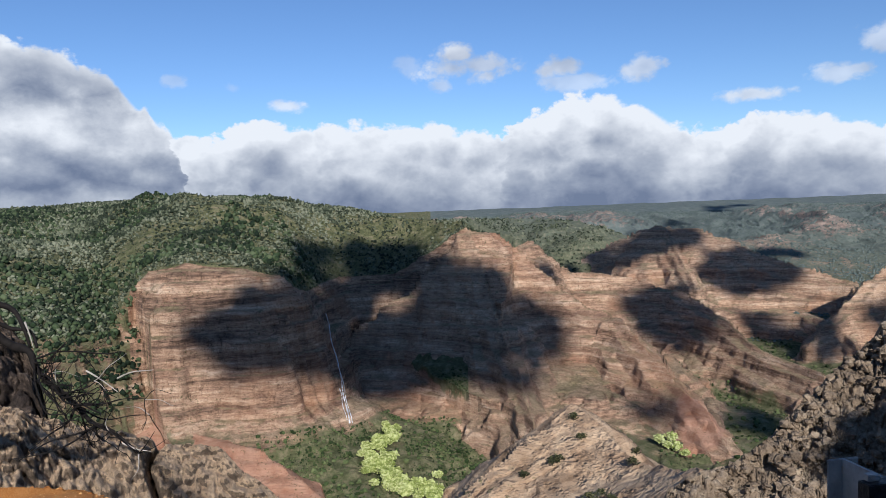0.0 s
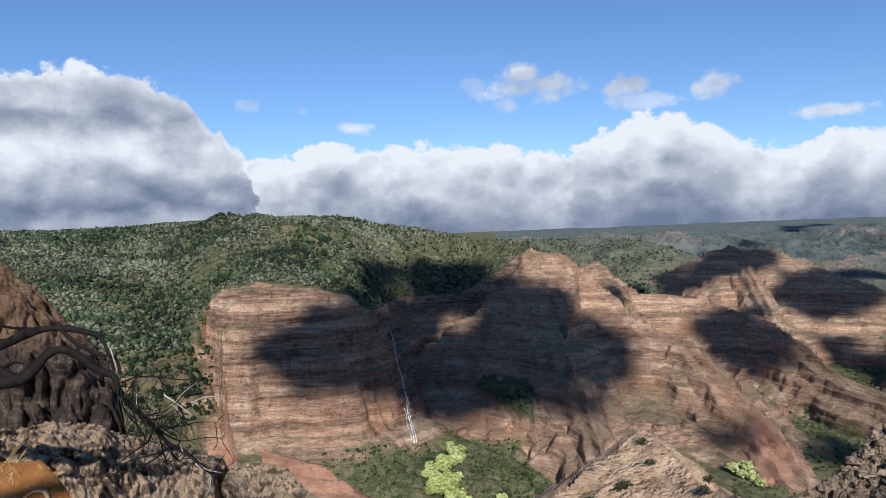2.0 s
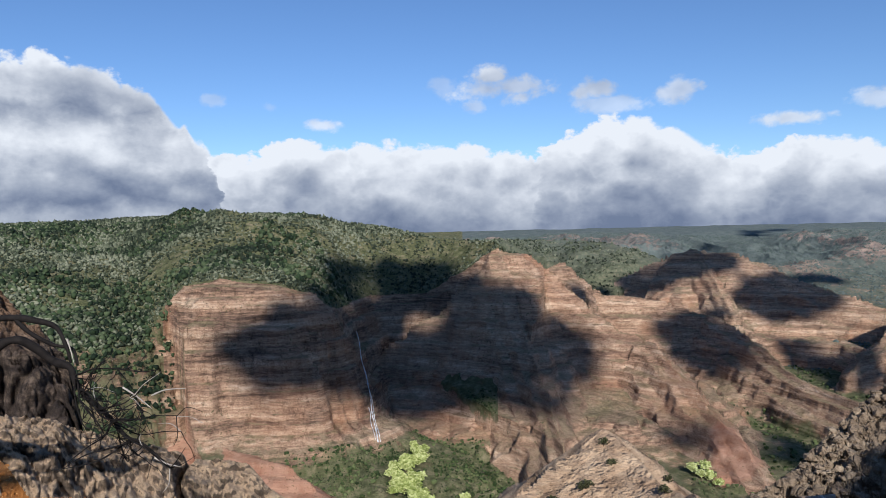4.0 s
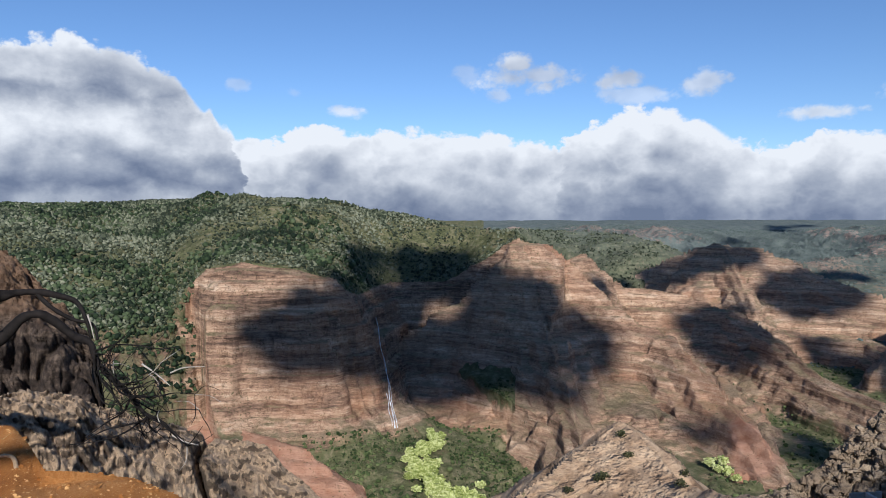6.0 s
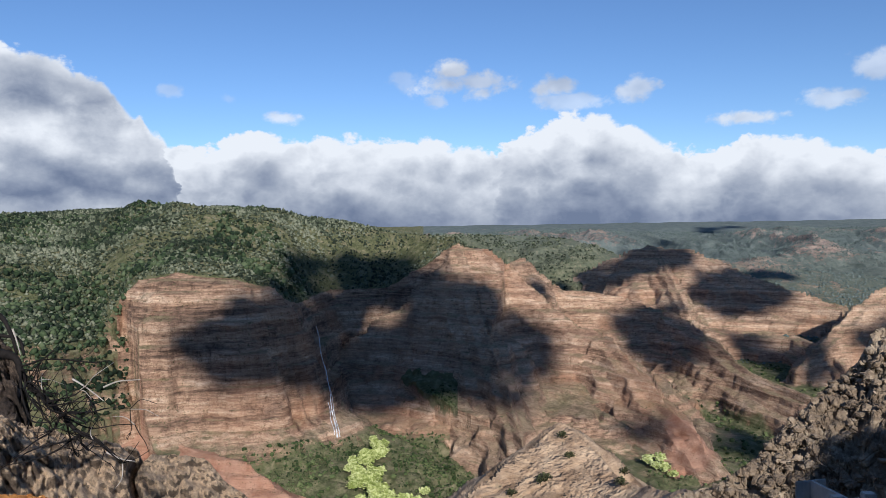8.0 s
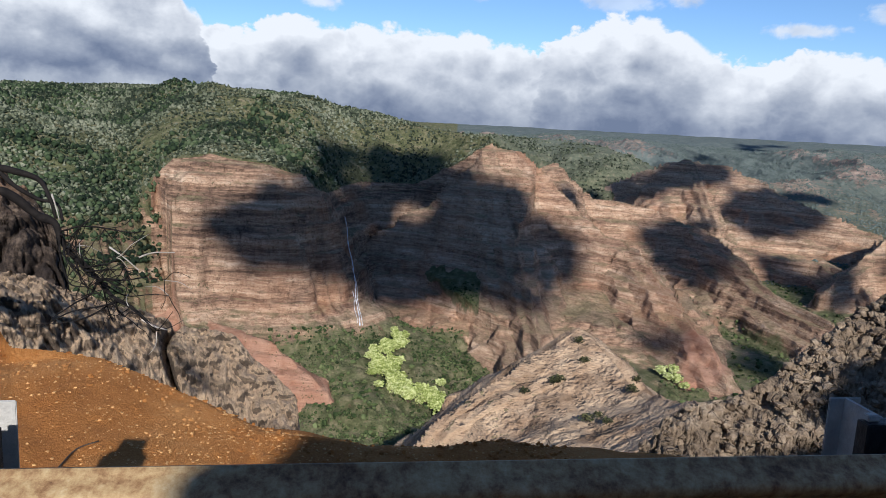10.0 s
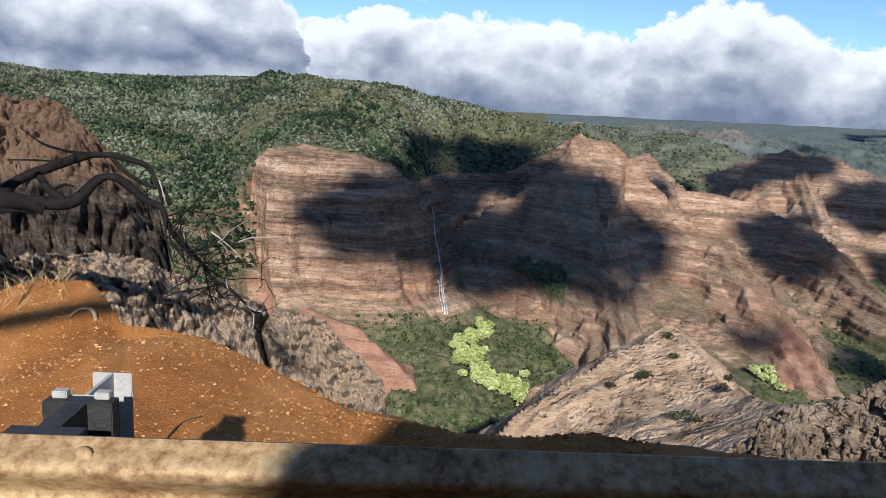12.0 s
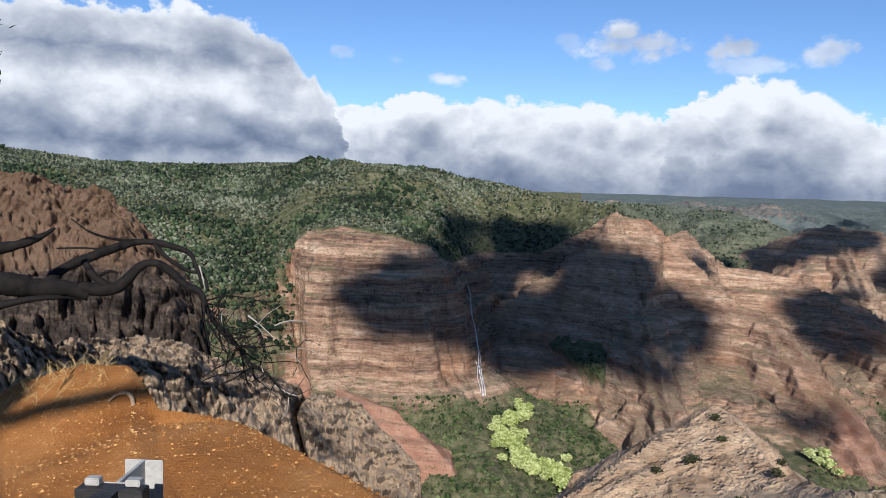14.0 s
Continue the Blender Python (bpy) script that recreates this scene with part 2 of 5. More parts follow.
def leaf_material(name, dark, mid, light, scale=0.12):
    m, k = material(name)
    pos = k.add("ShaderNodeNewGeometry")
    rnd = pos.outputs["Random Per Island"]
    t = k.math("ADD", k.math("MULTIPLY", k.noise(pos.outputs["Position"], scale, 5, 0.7), 0.75), k.math("MULTIPLY", k.math("SUBTRACT", rnd, 0.5), 0.55))
    big = k.noise(pos.outputs["Position"], scale * 0.06, 4)
    t = k.math("ADD", t, k.math("MULTIPLY", k.math("SUBTRACT", big, 0.5), 1.1))
    finish(k, k.ramp(t, [(0.2, dark), (0.42, mid), (0.68, light)]), 0.8, k.noise(pos.outputs["Position"], scale * 6, 3, 0.7), 0.8, 0.5 / scale * 0.1, spec=0.15)
    return m


def rock_material(name, dark, mid, light, scale=1.0, cracks=0.35, cap=None, weathered=None):
    """Layered lava rock; cap: a height above which the rock turns redder, and its colour; weathered: the colour mixed
    in on faces that point up.
    """
    m, k = material(name)
    pos = k.add("ShaderNodeNewGeometry").outputs["Position"]
    sep = k.add("ShaderNodeSeparateXYZ", Vector=pos)
    beds = k.add("ShaderNodeCombineXYZ", X=k.math("MULTIPLY", sep.outputs[0], 0.3), Y=k.math("MULTIPLY", sep.outputs[1], 0.3), Z=k.math("MULTIPLY", sep.outputs[2], 1.8)).outputs[0]
    n1 = k.noise(beds, 1.1 * scale, 7, 0.68)
    n2 = k.noise(pos, 5.0 * scale, 8, 0.72)
    t = k.math("ADD", k.math("MULTIPLY", n1, 0.55), k.math("MULTIPLY", n2, 0.45))
    col = k.ramp(t, [(0.36, dark), (0.5, mid), (0.62, light)])
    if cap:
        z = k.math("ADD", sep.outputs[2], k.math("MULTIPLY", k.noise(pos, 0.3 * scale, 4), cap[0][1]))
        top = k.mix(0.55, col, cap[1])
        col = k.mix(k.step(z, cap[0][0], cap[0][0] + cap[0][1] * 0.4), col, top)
    # second colour mixed in by upward slope, broken up with noise
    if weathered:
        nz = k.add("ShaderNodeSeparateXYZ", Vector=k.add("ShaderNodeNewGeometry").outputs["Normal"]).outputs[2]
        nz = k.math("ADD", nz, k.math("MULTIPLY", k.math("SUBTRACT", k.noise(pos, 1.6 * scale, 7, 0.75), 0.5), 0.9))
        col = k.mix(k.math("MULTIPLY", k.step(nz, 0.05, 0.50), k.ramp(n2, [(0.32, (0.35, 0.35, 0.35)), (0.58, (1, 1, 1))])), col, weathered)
    h = k.math("ADD", n2, k.math("ADD", k.math("MULTIPLY", n1, 0.8), k.math("MULTIPLY", k.noise(pos, 1.6 * scale, 5, 0.65), 1.2)))
    if cracks:
        cr = k.add("ShaderNodeTexVoronoi", Vector=pos, Scale=2.2 * scale)
        cr.feature = "DISTANCE_TO_EDGE"
        h = k.math("ADD", h, k.math("MULTIPLY", k.step(cr.outputs["Distance"], 0.0, 0.06), cracks))
    finish(k, col, 0.92, h, 1.0, 0.16 / scale, spec=0.2)
    return m


def soil_material():
    m, k = material("orange_soil")
    pos = k.add("ShaderNodeNewGeometry").outputs["Position"]
    n1 = k.noise(pos, 1.6, 5, 0.6)
    n2 = k.noise(pos, 85.0, 5, 0.75)
    col = k.ramp(k.math("ADD", k.math("MULTIPLY", n1, 0.6), k.math("MULTIPLY", n2, 0.4)), [(0.34, (0.24, 0.088, 0.022)), (0.5, (0.44, 0.18, 0.048)), (0.66, (0.58, 0.29, 0.10))])
    finish(k, col, 0.95, k.math("ADD", n2, k.math("MULTIPLY", n1, 0.5)), 0.8, 0.03, spec=0.15)
    return m


def rail_material():
    m, k = material("weathered_steel")
    pos = k.add("ShaderNodeNewGeometry").outputs["Position"]
    n1 = k.noise(pos, 6.0, 6, 0.65)
    n2 = k.noise(pos, 38.0, 5, 0.7)
    t = k.math("ADD", k.math("MULTIPLY", n1, 0.45), k.math("MULTIPLY", n2, 0.55))
    col = k.ramp(t, [(0.36, (0.12, 0.058, 0.028)), (0.45, (0.27, 0.16, 0.075)), (0.55, (0.42, 0.30, 0.15)), (0.66, (0.52, 0.42, 0.26))])
    finish(k, col, 0.55, n2, 0.35, 0.01, metal=0.15, spec=0.3)
    return m


LAND = land_material()
FOREST = leaf_material("forest_leaves", (0.020, 0.028, 0.016), (0.082, 0.097, 0.058), (0.195, 0.205, 0.138))
DEEP_LEAF = leaf_material("deep_green_leaves", (0.008, 0.016, 0.008), (0.032, 0.052, 0.022), (0.085, 0.11, 0.055))
# blue-grey leaf colours that carry the haze of distance
HAZED_LEAF = leaf_material("haze_tinted_leaves", (0.075, 0.10, 0.09), (0.105, 0.132, 0.116), (0.145, 0.172, 0.15), 0.06)
DARK_LEAF = leaf_material("olive_leaves", (0.025, 0.028, 0.012), (0.065, 0.068, 0.03), (0.13, 0.125, 0.06), 0.6)
SHRUB = leaf_material("shrub_leaves", (0.022, 0.038, 0.012), (0.068, 0.096, 0.034), (0.14, 0.165, 0.07))
PALE_LEAF = leaf_material("pale_leaves", (0.20, 0.25, 0.06), (0.38, 0.43, 0.15), (0.55, 0.58, 0.28), 0.3)
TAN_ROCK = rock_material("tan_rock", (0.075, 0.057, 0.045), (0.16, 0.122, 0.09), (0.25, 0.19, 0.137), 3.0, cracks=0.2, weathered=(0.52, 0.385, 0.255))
BROWN_ROCK = rock_material("brown_rock", (0.11, 0.082, 0.058), (0.31, 0.235, 0.16), (0.52, 0.42, 0.30), 1.8)
SOIL = soil_material()
STEEL = rail_material()


def plain(name, color, rough=0.8, metal=0.0, scale=20.0, var=0.35):
    m, k = material(name)
    pos = k.add("ShaderNodeNewGeometry").outputs["Position"]
    n = k.noise(pos, scale, 5, 0.65)
    lo = tuple(c * (1 - var) for c in color)
    hi = tuple(min(1, c * (1 + var)) for c in color)
    finish(k, k.ramp(n, [(0.3, lo), (0.7, hi)]), rough, n, 0.4, 0.02, metal=metal)
    return m


# ---- land ----
EX, EY, EZ = 0.18, -0.92, 1.44


def polar(a, r, s):
    """A place from its bearing in degrees, its distance and its rise per metre, as the rim of the lookout sees it."""
    return EX + r * math.sin(radians(a)), EY + r * math.cos(radians(a)), EZ + r * s


TABLE = np.random.RandomState(7).rand(512, 512)


def val(x, y):
    xi, yi = np.floor(x).astype(int), np.floor(y).astype(int)
    fx, fy = x - xi, y - yi
    fx, fy = fx * fx * fx * (fx * (fx * 6 - 15) + 10), fy * fy * fy * (fy * (fy * 6 - 15) + 10)
    x0, x1, y0, y1 = xi % 512, (xi + 1) % 512, yi % 512, (yi + 1) % 512
    return (TABLE[x0, y0] * (1 - fx) + TABLE[x1, y0] * fx) * (1 - fy) + (TABLE[x0, y1] * (1 - fx) + TABLE[x1, y1] * fx) * fy


def fbm(x, y, size, octaves=4, gain=0.5, ridged=False):
    out, amp, tot = 0, 1.0, 0
    for i in range(octaves):
        v = val(x / size + 17.3 * i, y / size + 5.7 * i)
        out = out + amp * (1 - np.abs(2 * v - 1) * 2 if ridged else 2 * v - 1)
        tot, amp, size = tot + amp, amp * gain, size / 2.03
    return out / tot


SKYLINE = [(-75, 1900, .03), (-41.6, 1900, .034), (-39.6, 1900, .031), (-36, 1850, .022), (-31.7, 1880, .020), (-29, 1900, .022), (-25, 1900, .026), (-20, 1850, .028), (-15.5, 1760, .029),
           (-12, 1700, .027), (-9, 1600, .014), (-6, 1550, .008), (-2.7, 1480, -.006), (0, 1420, -.011), (2.6, 1330, -.014), (3.6, 1300, -.03), (20, 1300, -.1)]
RIM = [(-75, 1050, -.12), (-42, 950, -.125), (-30.5, 930, -.129), (-27, 950, -.136), (-23.9, 1010, -.132), (-22.3, 1065, -.085), (-21, 1050, -.061), (-18.4, 1010, -.054), (-14.4, 1000, -.064),
       (-11.5, 1030, -.080), (-10.3, 1080, -.098), (-9.6, 1160, -.10), (-8.6, 1260, -.09), (-7.2, 1330, -.083), (-2.9, 1330, -.082), (0.3, 1290, -.05), (1.2, 1270, -.040), (2.3, 1255, -.025), (2.8, 1250, -.021)]
BACK = [(4, 1300), (6, 1420), (6.5, 1700), (4, 2150), (-5, 2400), (-40, 2600), (-75, 2600)]
CLIFF = [(0, 0), (9, 7), (13, 24), (23, 29), (29, 52), (40, 58), (46, 84), (58, 92), (66, 126), (78, 136), (87, 166), (112, 188), (190, 236), (320, 300), (700, 330)]
BOWL = [(0, 0), (7, 15), (18, 22), (26, 54), (40, 62), (50, 104), (66, 112), (80, 158), (120, 182), (220, 214), (420, 262), (800, 300)]
STEP = [(0, 0), (8, 10), (16, 13), (24, 32), (36, 37), (46, 62), (62, 68), (80, 100), (140, 150), (260, 240), (500, 360)]
WIDE = [(0, 0), (8, 11), (18, 14), (27, 35), (42, 41), (54, 66), (76, 76), (94, 104), (122, 118), (190, 168), (290, 232), (420, 290)]
SLOPE = [(0, 0), (30, 26), (80, 66), (200, 150), (400, 260)]
LOW = [(0, 0), (12, 6), (40, 19), (100, 54), (250, 158), (400, 260)]
GENTLE = [(0, 0), (100, 26), (300, 90), (700, 170)]
RIDGES = [
    ("spur", WIDE, (-0.05, 0.05, 0.45), (1.0, 0.85), [(2.8, 1250, -.022), (3.8, 1180, -.075), (4.6, 1120, -.130), (5.4, 1050, -.180), (6.4, 980, -.225), (7.2, 900, -.275), (8.0, 820, -.330), (8.6, 760, -.39)]),
    ("ridge", WIDE, (-0.05, 0.15, 0.25), (0.9, 0.9), [(2.8, 1252, -.023), (3.9, 1260, -.025), (6.3, 1300, -.044), (8.6, 1260, -.086), (11.5, 1200, -.133), (13.6, 1180, -.142), (15.7, 1100, -.179), (18.5, 1000, -.238), (20.8, 930, -.281), (22, 880, -.324)]),
    ("ridge", WIDE, (0, 0.05, 0.3), (1, 1), [(6.0, 1480, -.055), (7.8, 1520, -.041), (9.7, 1560, -.072), (11, 1560, -.087), (15, 1560, -.097), (18.2, 1550, -.111), (20.6, 1480, -.133), (22.5, 1380, -.162), (24.4, 1290, -.19), (28, 1180, -.215), (31, 1100, -.26)]),
    ("ridge", WIDE, (0, 0.05, 0.3), (1, 1), [(18.2, 1600, -.118), (21.8, 1750, -.133), (23.7, 1780, -.139), (27.3, 1750, -.14), (29.5, 1650, -.16), (31, 1500, -.2)]),
    ("ridge", WIDE, (0, 0.05, 0.4), (1, 1), [(38, 1950, -.05), (34, 1900, -.07), (32.1, 1800, -.083), (30.8, 1750, -.103), (28.9, 1650, -.145), (27.5, 1550, -.175)]),
    ("butte", WIDE, (0.0, 0.05, 0.35), (1, 1), [(9, 2300, -.095), (12.9, 2300, -.057), (15.5, 2250, -.036), (17.1, 2200, -.028), (18.3, 2200, -.030), (20.3, 2180, -.035), (22.6, 2150, -.05), (24.5, 2120, -.069), (27, 2080, -.083), (29.1, 2050, -.097), (33, 2000, -.108)]),
    ("butte", STEP, (0, 0.05, 0.35), (1, 1), [(17.8, 2200, -.031), (18.8, 2050, -.07), (20, 1900, -.115)]),
    ("hill", GENTLE, (1, 0, 0.1), (1, 1), [(2, 2500, -.01), (5, 2700, -.012), (8, 2800, -.015), (11.5, 2600, -.02), (13, 2500, -.03), (15, 2450, -.05)]),
    ("scree", SLOPE, (0, 0.9, 0.3), (1, 1), [(-23, 980, -.245), (-20.8, 950, -.257), (-18.4, 900, -.276), (-16.2, 860, -.295), (-14, 830, -.311), (-11.2, 790, -.347), (-9.3, 760, -.39), (-9.1, 740, -.43)]),
    ("spur", LOW, (0.05, 0, 0.95), (2.6, 1), [(30, 170, -.42), (20.4, 215, -.358), (18, 232, -.352), (15.1, 252, -.338), (13.3, 270, -.300), (11.6, 282, -.280), (10.6, 288, -.268)]),
    ("spur", LOW, (0.05, 0, 0.95), (2.6, 1), [(10.6, 288, -.268), (9.9, 284, -.302), (8.6, 278, -.338), (6.5, 268, -.390), (4, 258, -.430), (1.5, 248, -.465), (-0.5, 240, -.53), (-3, 230, -.62)]),
]
RED_R = 928
FLOOR = [(0, -2), (25, -15), (60, -33), (200, -112), (400, -216), (600, -325), (800, -340), (1100, -328), (1400, -330), (1700, -300), (2200, -275), (2600, -225), (3200, -95), (3800, -25), (4400, 6), (4800, 8)]


def to_line(x, y, pts):
    """Distance to a line of places, its height where it is nearest, the side (+1: to the right of its way) and how far along it is."""
    best = np.full(x.shape, 1e9)
    z = np.zeros(x.shape)
    side = np.ones(x.shape)
    along, run = np.zeros(x.shape), 0.0
    for (ax, ay, az), (bx, by, bz) in zip(pts[:-1], pts[1:]):
        dx, dy = bx - ax, by - ay
        t = np.clip(((x - ax) * dx + (y - ay) * dy) / (dx * dx + dy * dy), 0, 1)
        d = np.hypot(x - ax - t * dx, y - ay - t * dy)
        near = d < best
        best[near] = d[near]
        z[near] = (az + t * (bz - az))[near]
        length = math.hypot(dx, dy)
        along[near] = (run + t * length)[near]
        run += length
        side[near] = np.where((x - ax) * dy - (y - ay) * dx > 0, 1.0, -1.0)[near]
    return best, z, side, along


def ribs(u, d, period):
    """Buttresses and gullies along a slope, uneven in width and depth: 1 on a rib, -1 in a gully."""
    v = val(u / period + 3.1, d / (period * 3.0) + 0.37 * period)
    w_ = val(u / (period * 0.47) + 9.7, d / (period * 1.6) + 0.11 * period)
    return 1 - 2.6 * np.abs(2 * (0.68 * v + 0.32 * w_) - 1)


def inside(x, y, pts):
    odd = np.zeros(x.shape, bool)
    for (ax, ay, *_), (bx, by, *_) in zip(pts, pts[1:] + pts[:1]):
        if ay != by:
            odd ^= ((ay > y) != (by > y)) & (x < (bx - ax) * (y - ay) / (by - ay) + ax)
    return odd


def profile(d, table):
    (d0, z0), (d1, z1) = table[-2:]
    return np.interp(d, [p[0] for p in table], [p[1] for p in table]) + np.maximum(d - d1, 0) * max((z1 - z0) / (d1 - d0), 0.3)


def terrace(z, period, sharp):
    t = z / period
    f = t - np.floor(t)
    s = f * f * (3 - 2 * f)
    s = s * s * (3 - 2 * s)
    return period * (np.floor(t) + f * (1 - sharp) + s * sharp)


def land(a, r):
    """Height, landform and cover at bearing a (degrees) and distance r."""
    x, y = EX + r * np.sin(np.radians(a)), EY + r * np.cos(np.radians(a))
    gully = fbm(x, y, 120, 5, 0.55, True)
    rough = fbm(x, y, 30, 4)
    far = np.clip((r - 2500) / 900, 0, 1)
    crinkle = fbm(x + 0.25 * y, y * 0.5, 300, 5, 0.55, True) * (1 - np.clip((r - 3400) / 700, 0, 1))
    h = np.interp(r, [p[0] for p in FLOOR], [p[1] for p in FLOOR])
    h = h + np.clip((r - 150) / 500, 0, 1) * fbm(x, y, 160, 4) * 7 + far * (1 - 0.85 * np.clip((r - 3500) / 900, 0, 1)) * (crinkle * 105 - 28)
    back = np.clip((np.abs(a) - 62) / 40, 0, 1)
    back = back * back * (3 - 2 * back)
    h = h * (1 - back) + back * (0.10 * (r - 22) * np.minimum(1, 300 / r) - 0.05)
    form = np.zeros(r.shape, int)
    veg = np.where(r > 600, 0.75, 0.25) + 0 * r
    veg = np.where((a > 4) & (r < 1700), 0.2 + 0.6 * np.clip((-262 - h) / 40, 0, 1), veg)
    veg = np.where(far > 0, 0.72 - 0.55 * crinkle, veg)
    red, pale = np.zeros(r.shape), np.where(r < 500, 0.8, 0.0) + 0 * r
    # forested plateau with its cliffs
    sa = [p[0] for p in SKYLINE]
    sr, sz = np.interp(a, sa, [p[1] for p in SKYLINE]), np.interp(a, sa, [p[1] * p[2] + EZ for p in SKYLINE])
    ra = [p[0] for p in RIM] + [20]
    rr, rz = np.interp(a, ra, [p[1] for p in RIM] + [1250]), np.interp(a, ra, [p[1] * p[2] + EZ for p in RIM] + [-120])
    t = np.clip((r - rr) / np.maximum(sr - rr, 40), 0, 1)
    folds = fbm(x, y, 330, 4, 0.5, True)
    top = rz + (sz - rz) * t ** 0.85 + folds * 50 * np.sin(np.pi * t) - np.maximum(r - sr, 0) * 0.12
    poly = [polar(*p) for p in RIM] + [polar(p[0], p[1], 0) for p in BACK]
    ins = inside(x, y, poly)
    d, z, _, u = to_line(x, y, [polar(*p) for p in RIM] + [polar(*BACK[0], -.1), polar(*BACK[1], -.12)])
    dd = np.maximum(d * (1 + 0.20 * gully) + rough * 5 * np.clip(d / 20, 0, 1), 0)
    u = u + 0.12 * d * fbm(x, y, 140, 2)
    dd = np.maximum(dd - (1 - 0.65 * np.clip((a + 11) / 3, 0, 1)) * (13 * ribs(u, d, 75) + 6 * ribs(u + 40, d, 24)) * np.clip(d / 40, 0, 1), 0)
    bowl = np.clip((a + 13) / 7, 0, 1)
    wall = z - profile(dd, CLIFF) * (1 - bowl) - profile(dd, BOWL) * bowl
    plat = np.where(ins, top, wall)
    up = plat > h
    h, form = np.where(up, plat, h), np.where(up, np.where(ins, 1, 2), form)
    wv = np.interp(dd, [0, 80, 112, 150, 300], [0.05, 0.1, 0.35, 0.66, 0.82])
    wv = np.where(a < -22.5, 0.55, wv)
    wv = np.where(a > 2.5, 0.1 + 0.65 * np.clip((-268 - plat) / 30, 0, 1), wv)
    veg = np.where(up, np.where(ins, 1.0, wv), veg)
    pale = np.where(up, 0, pale)
    for i, (kind, table, (v, rd, gl), (near_k, far_k), line) in enumerate(RIDGES):
        d, z, side, u = to_line(x, y, [polar(*p) for p in line])
        g = fbm(x + 900 * i, y, 110, 4, 0.5, True)
        total = sum(math.dist(polar(*p)[:2], polar(*q)[:2]) for p, q in zip(line[:-1], line[1:]))
        d = d * np.where((u <= 0) | (u >= total - 0.01), 1.5, np.where(side > 0, near_k, far_k))
        dd = np.maximum(d * (1 + 0.17 * g) + rough * 4 * np.clip(d / 10, 0, 1), 0)
        k = 0.5 if kind in ("scree", "hill") else 1.0
        rib = 0.0 if i >= 9 else k
        u = u + side * 300 + d * 0.25 * side + 0.10 * d * fbm(x, y, 110, 2)
        dd = np.maximum(dd - rib * (16 * ribs(u, d, 95 * k) + 2.5 * ribs(u + 31, d, 34 * k)) * np.clip(d / (80 * k), 0, 1), 0)
        f = z - profile(dd, table) + fbm(x, y, 45, 4) * 5 * np.clip(d / 30, 0.15, 1)
        if i >= 9:
            f = f + fbm(x, y, 17, 4) * 3.0 + fbm(x, y, 30, 5, 0.55, True) * 1.3 * np.clip(d / 25, 0.3, 1)
        up = f > h
        h, form = np.where(up, f, h), np.where(up, 3 + i, form)
        veg = np.where(up, v + (0 if i >= 9 else 0.25 * np.clip(dd / 250, 0, 1) - 0.3 * g), veg)
        red = np.where(up, rd, red)
        pale = np.where(up, gl, pale)
    # a tongue of red earth below the second ridge
    px_, py_, _ = polar(20.0, RED_R, 0)
    q = np.hypot((x - px_) / 34, (y - py_) / 55) + 0.5 * fbm(x, y, 40, 4)
    red = np.maximum(red, np.clip((1.0 - q) / 0.3, 0, 1) * 0.95)
    low = np.clip((-278 - h) / 36, 0, 1) * (r < 1700)
    veg = np.where((form >= 3) & (red < 0.5), veg + 0.7 * low, veg)
    veg = np.where((red > 0.5) & (form != 11), -0.3, veg)
    steep = (form >= 2) & (r > 90)
    near = np.where(r < 200, 0.12, 1.0)
    wob = fbm(x, y, 260, 3) * 4
    hs = terrace(terrace(h + wob, 35, 0.5), 12.5, 0.85) - wob
    h = np.where(steep & (r > 300), 0.12 * h + 0.88 * hs, h)
    return x, y, h, form, veg, red, pale


NAMES = {0: ("ground", "green and brown canyon floor and far hazy hills"), 1: ("plateau", "rolling plateau top covered with scrubby green forest"), 2: ("canyon_wall", "banded red brown lava cliffs below the plateau rim")}
LABELS = {"spur": "bare banded brown and tan rocky spur", "ridge": "red brown ridge with level lava beds", "butte": "pyramid shaped banded butte with its top in a placed cloud's shade", "hill": "low forested green hill",
          "scree": "smooth bare red scree slope"}


def sheet(name, verts, quads, mat, smooth=True, zone=None):
    me = bpy.data.meshes.new(name)
    me.vertices.add(len(verts))
    me.vertices.foreach_set("co", np.asarray(verts, np.float32).ravel())
    n = quads.shape[1]
    me.loops.add(quads.size)
    me.loops.foreach_set("vertex_index", quads.ravel().astype(np.int32))
    me.polygons.add(len(quads))
    me.polygons.foreach_set("loop_start", np.arange(0, quads.size, n, dtype=np.int32))
    me.polygons.foreach_set("use_smooth", np.full(len(quads), smooth))
    if zone is not None:
        at = me.attributes.new("zone", "FLOAT_COLOR", "POINT")
        at.data.foreach_set("color", np.asarray(zone, np.float32).ravel())
    me.update(calc_edges=True)
    me.materials.append(mat)
    return new(name, me)


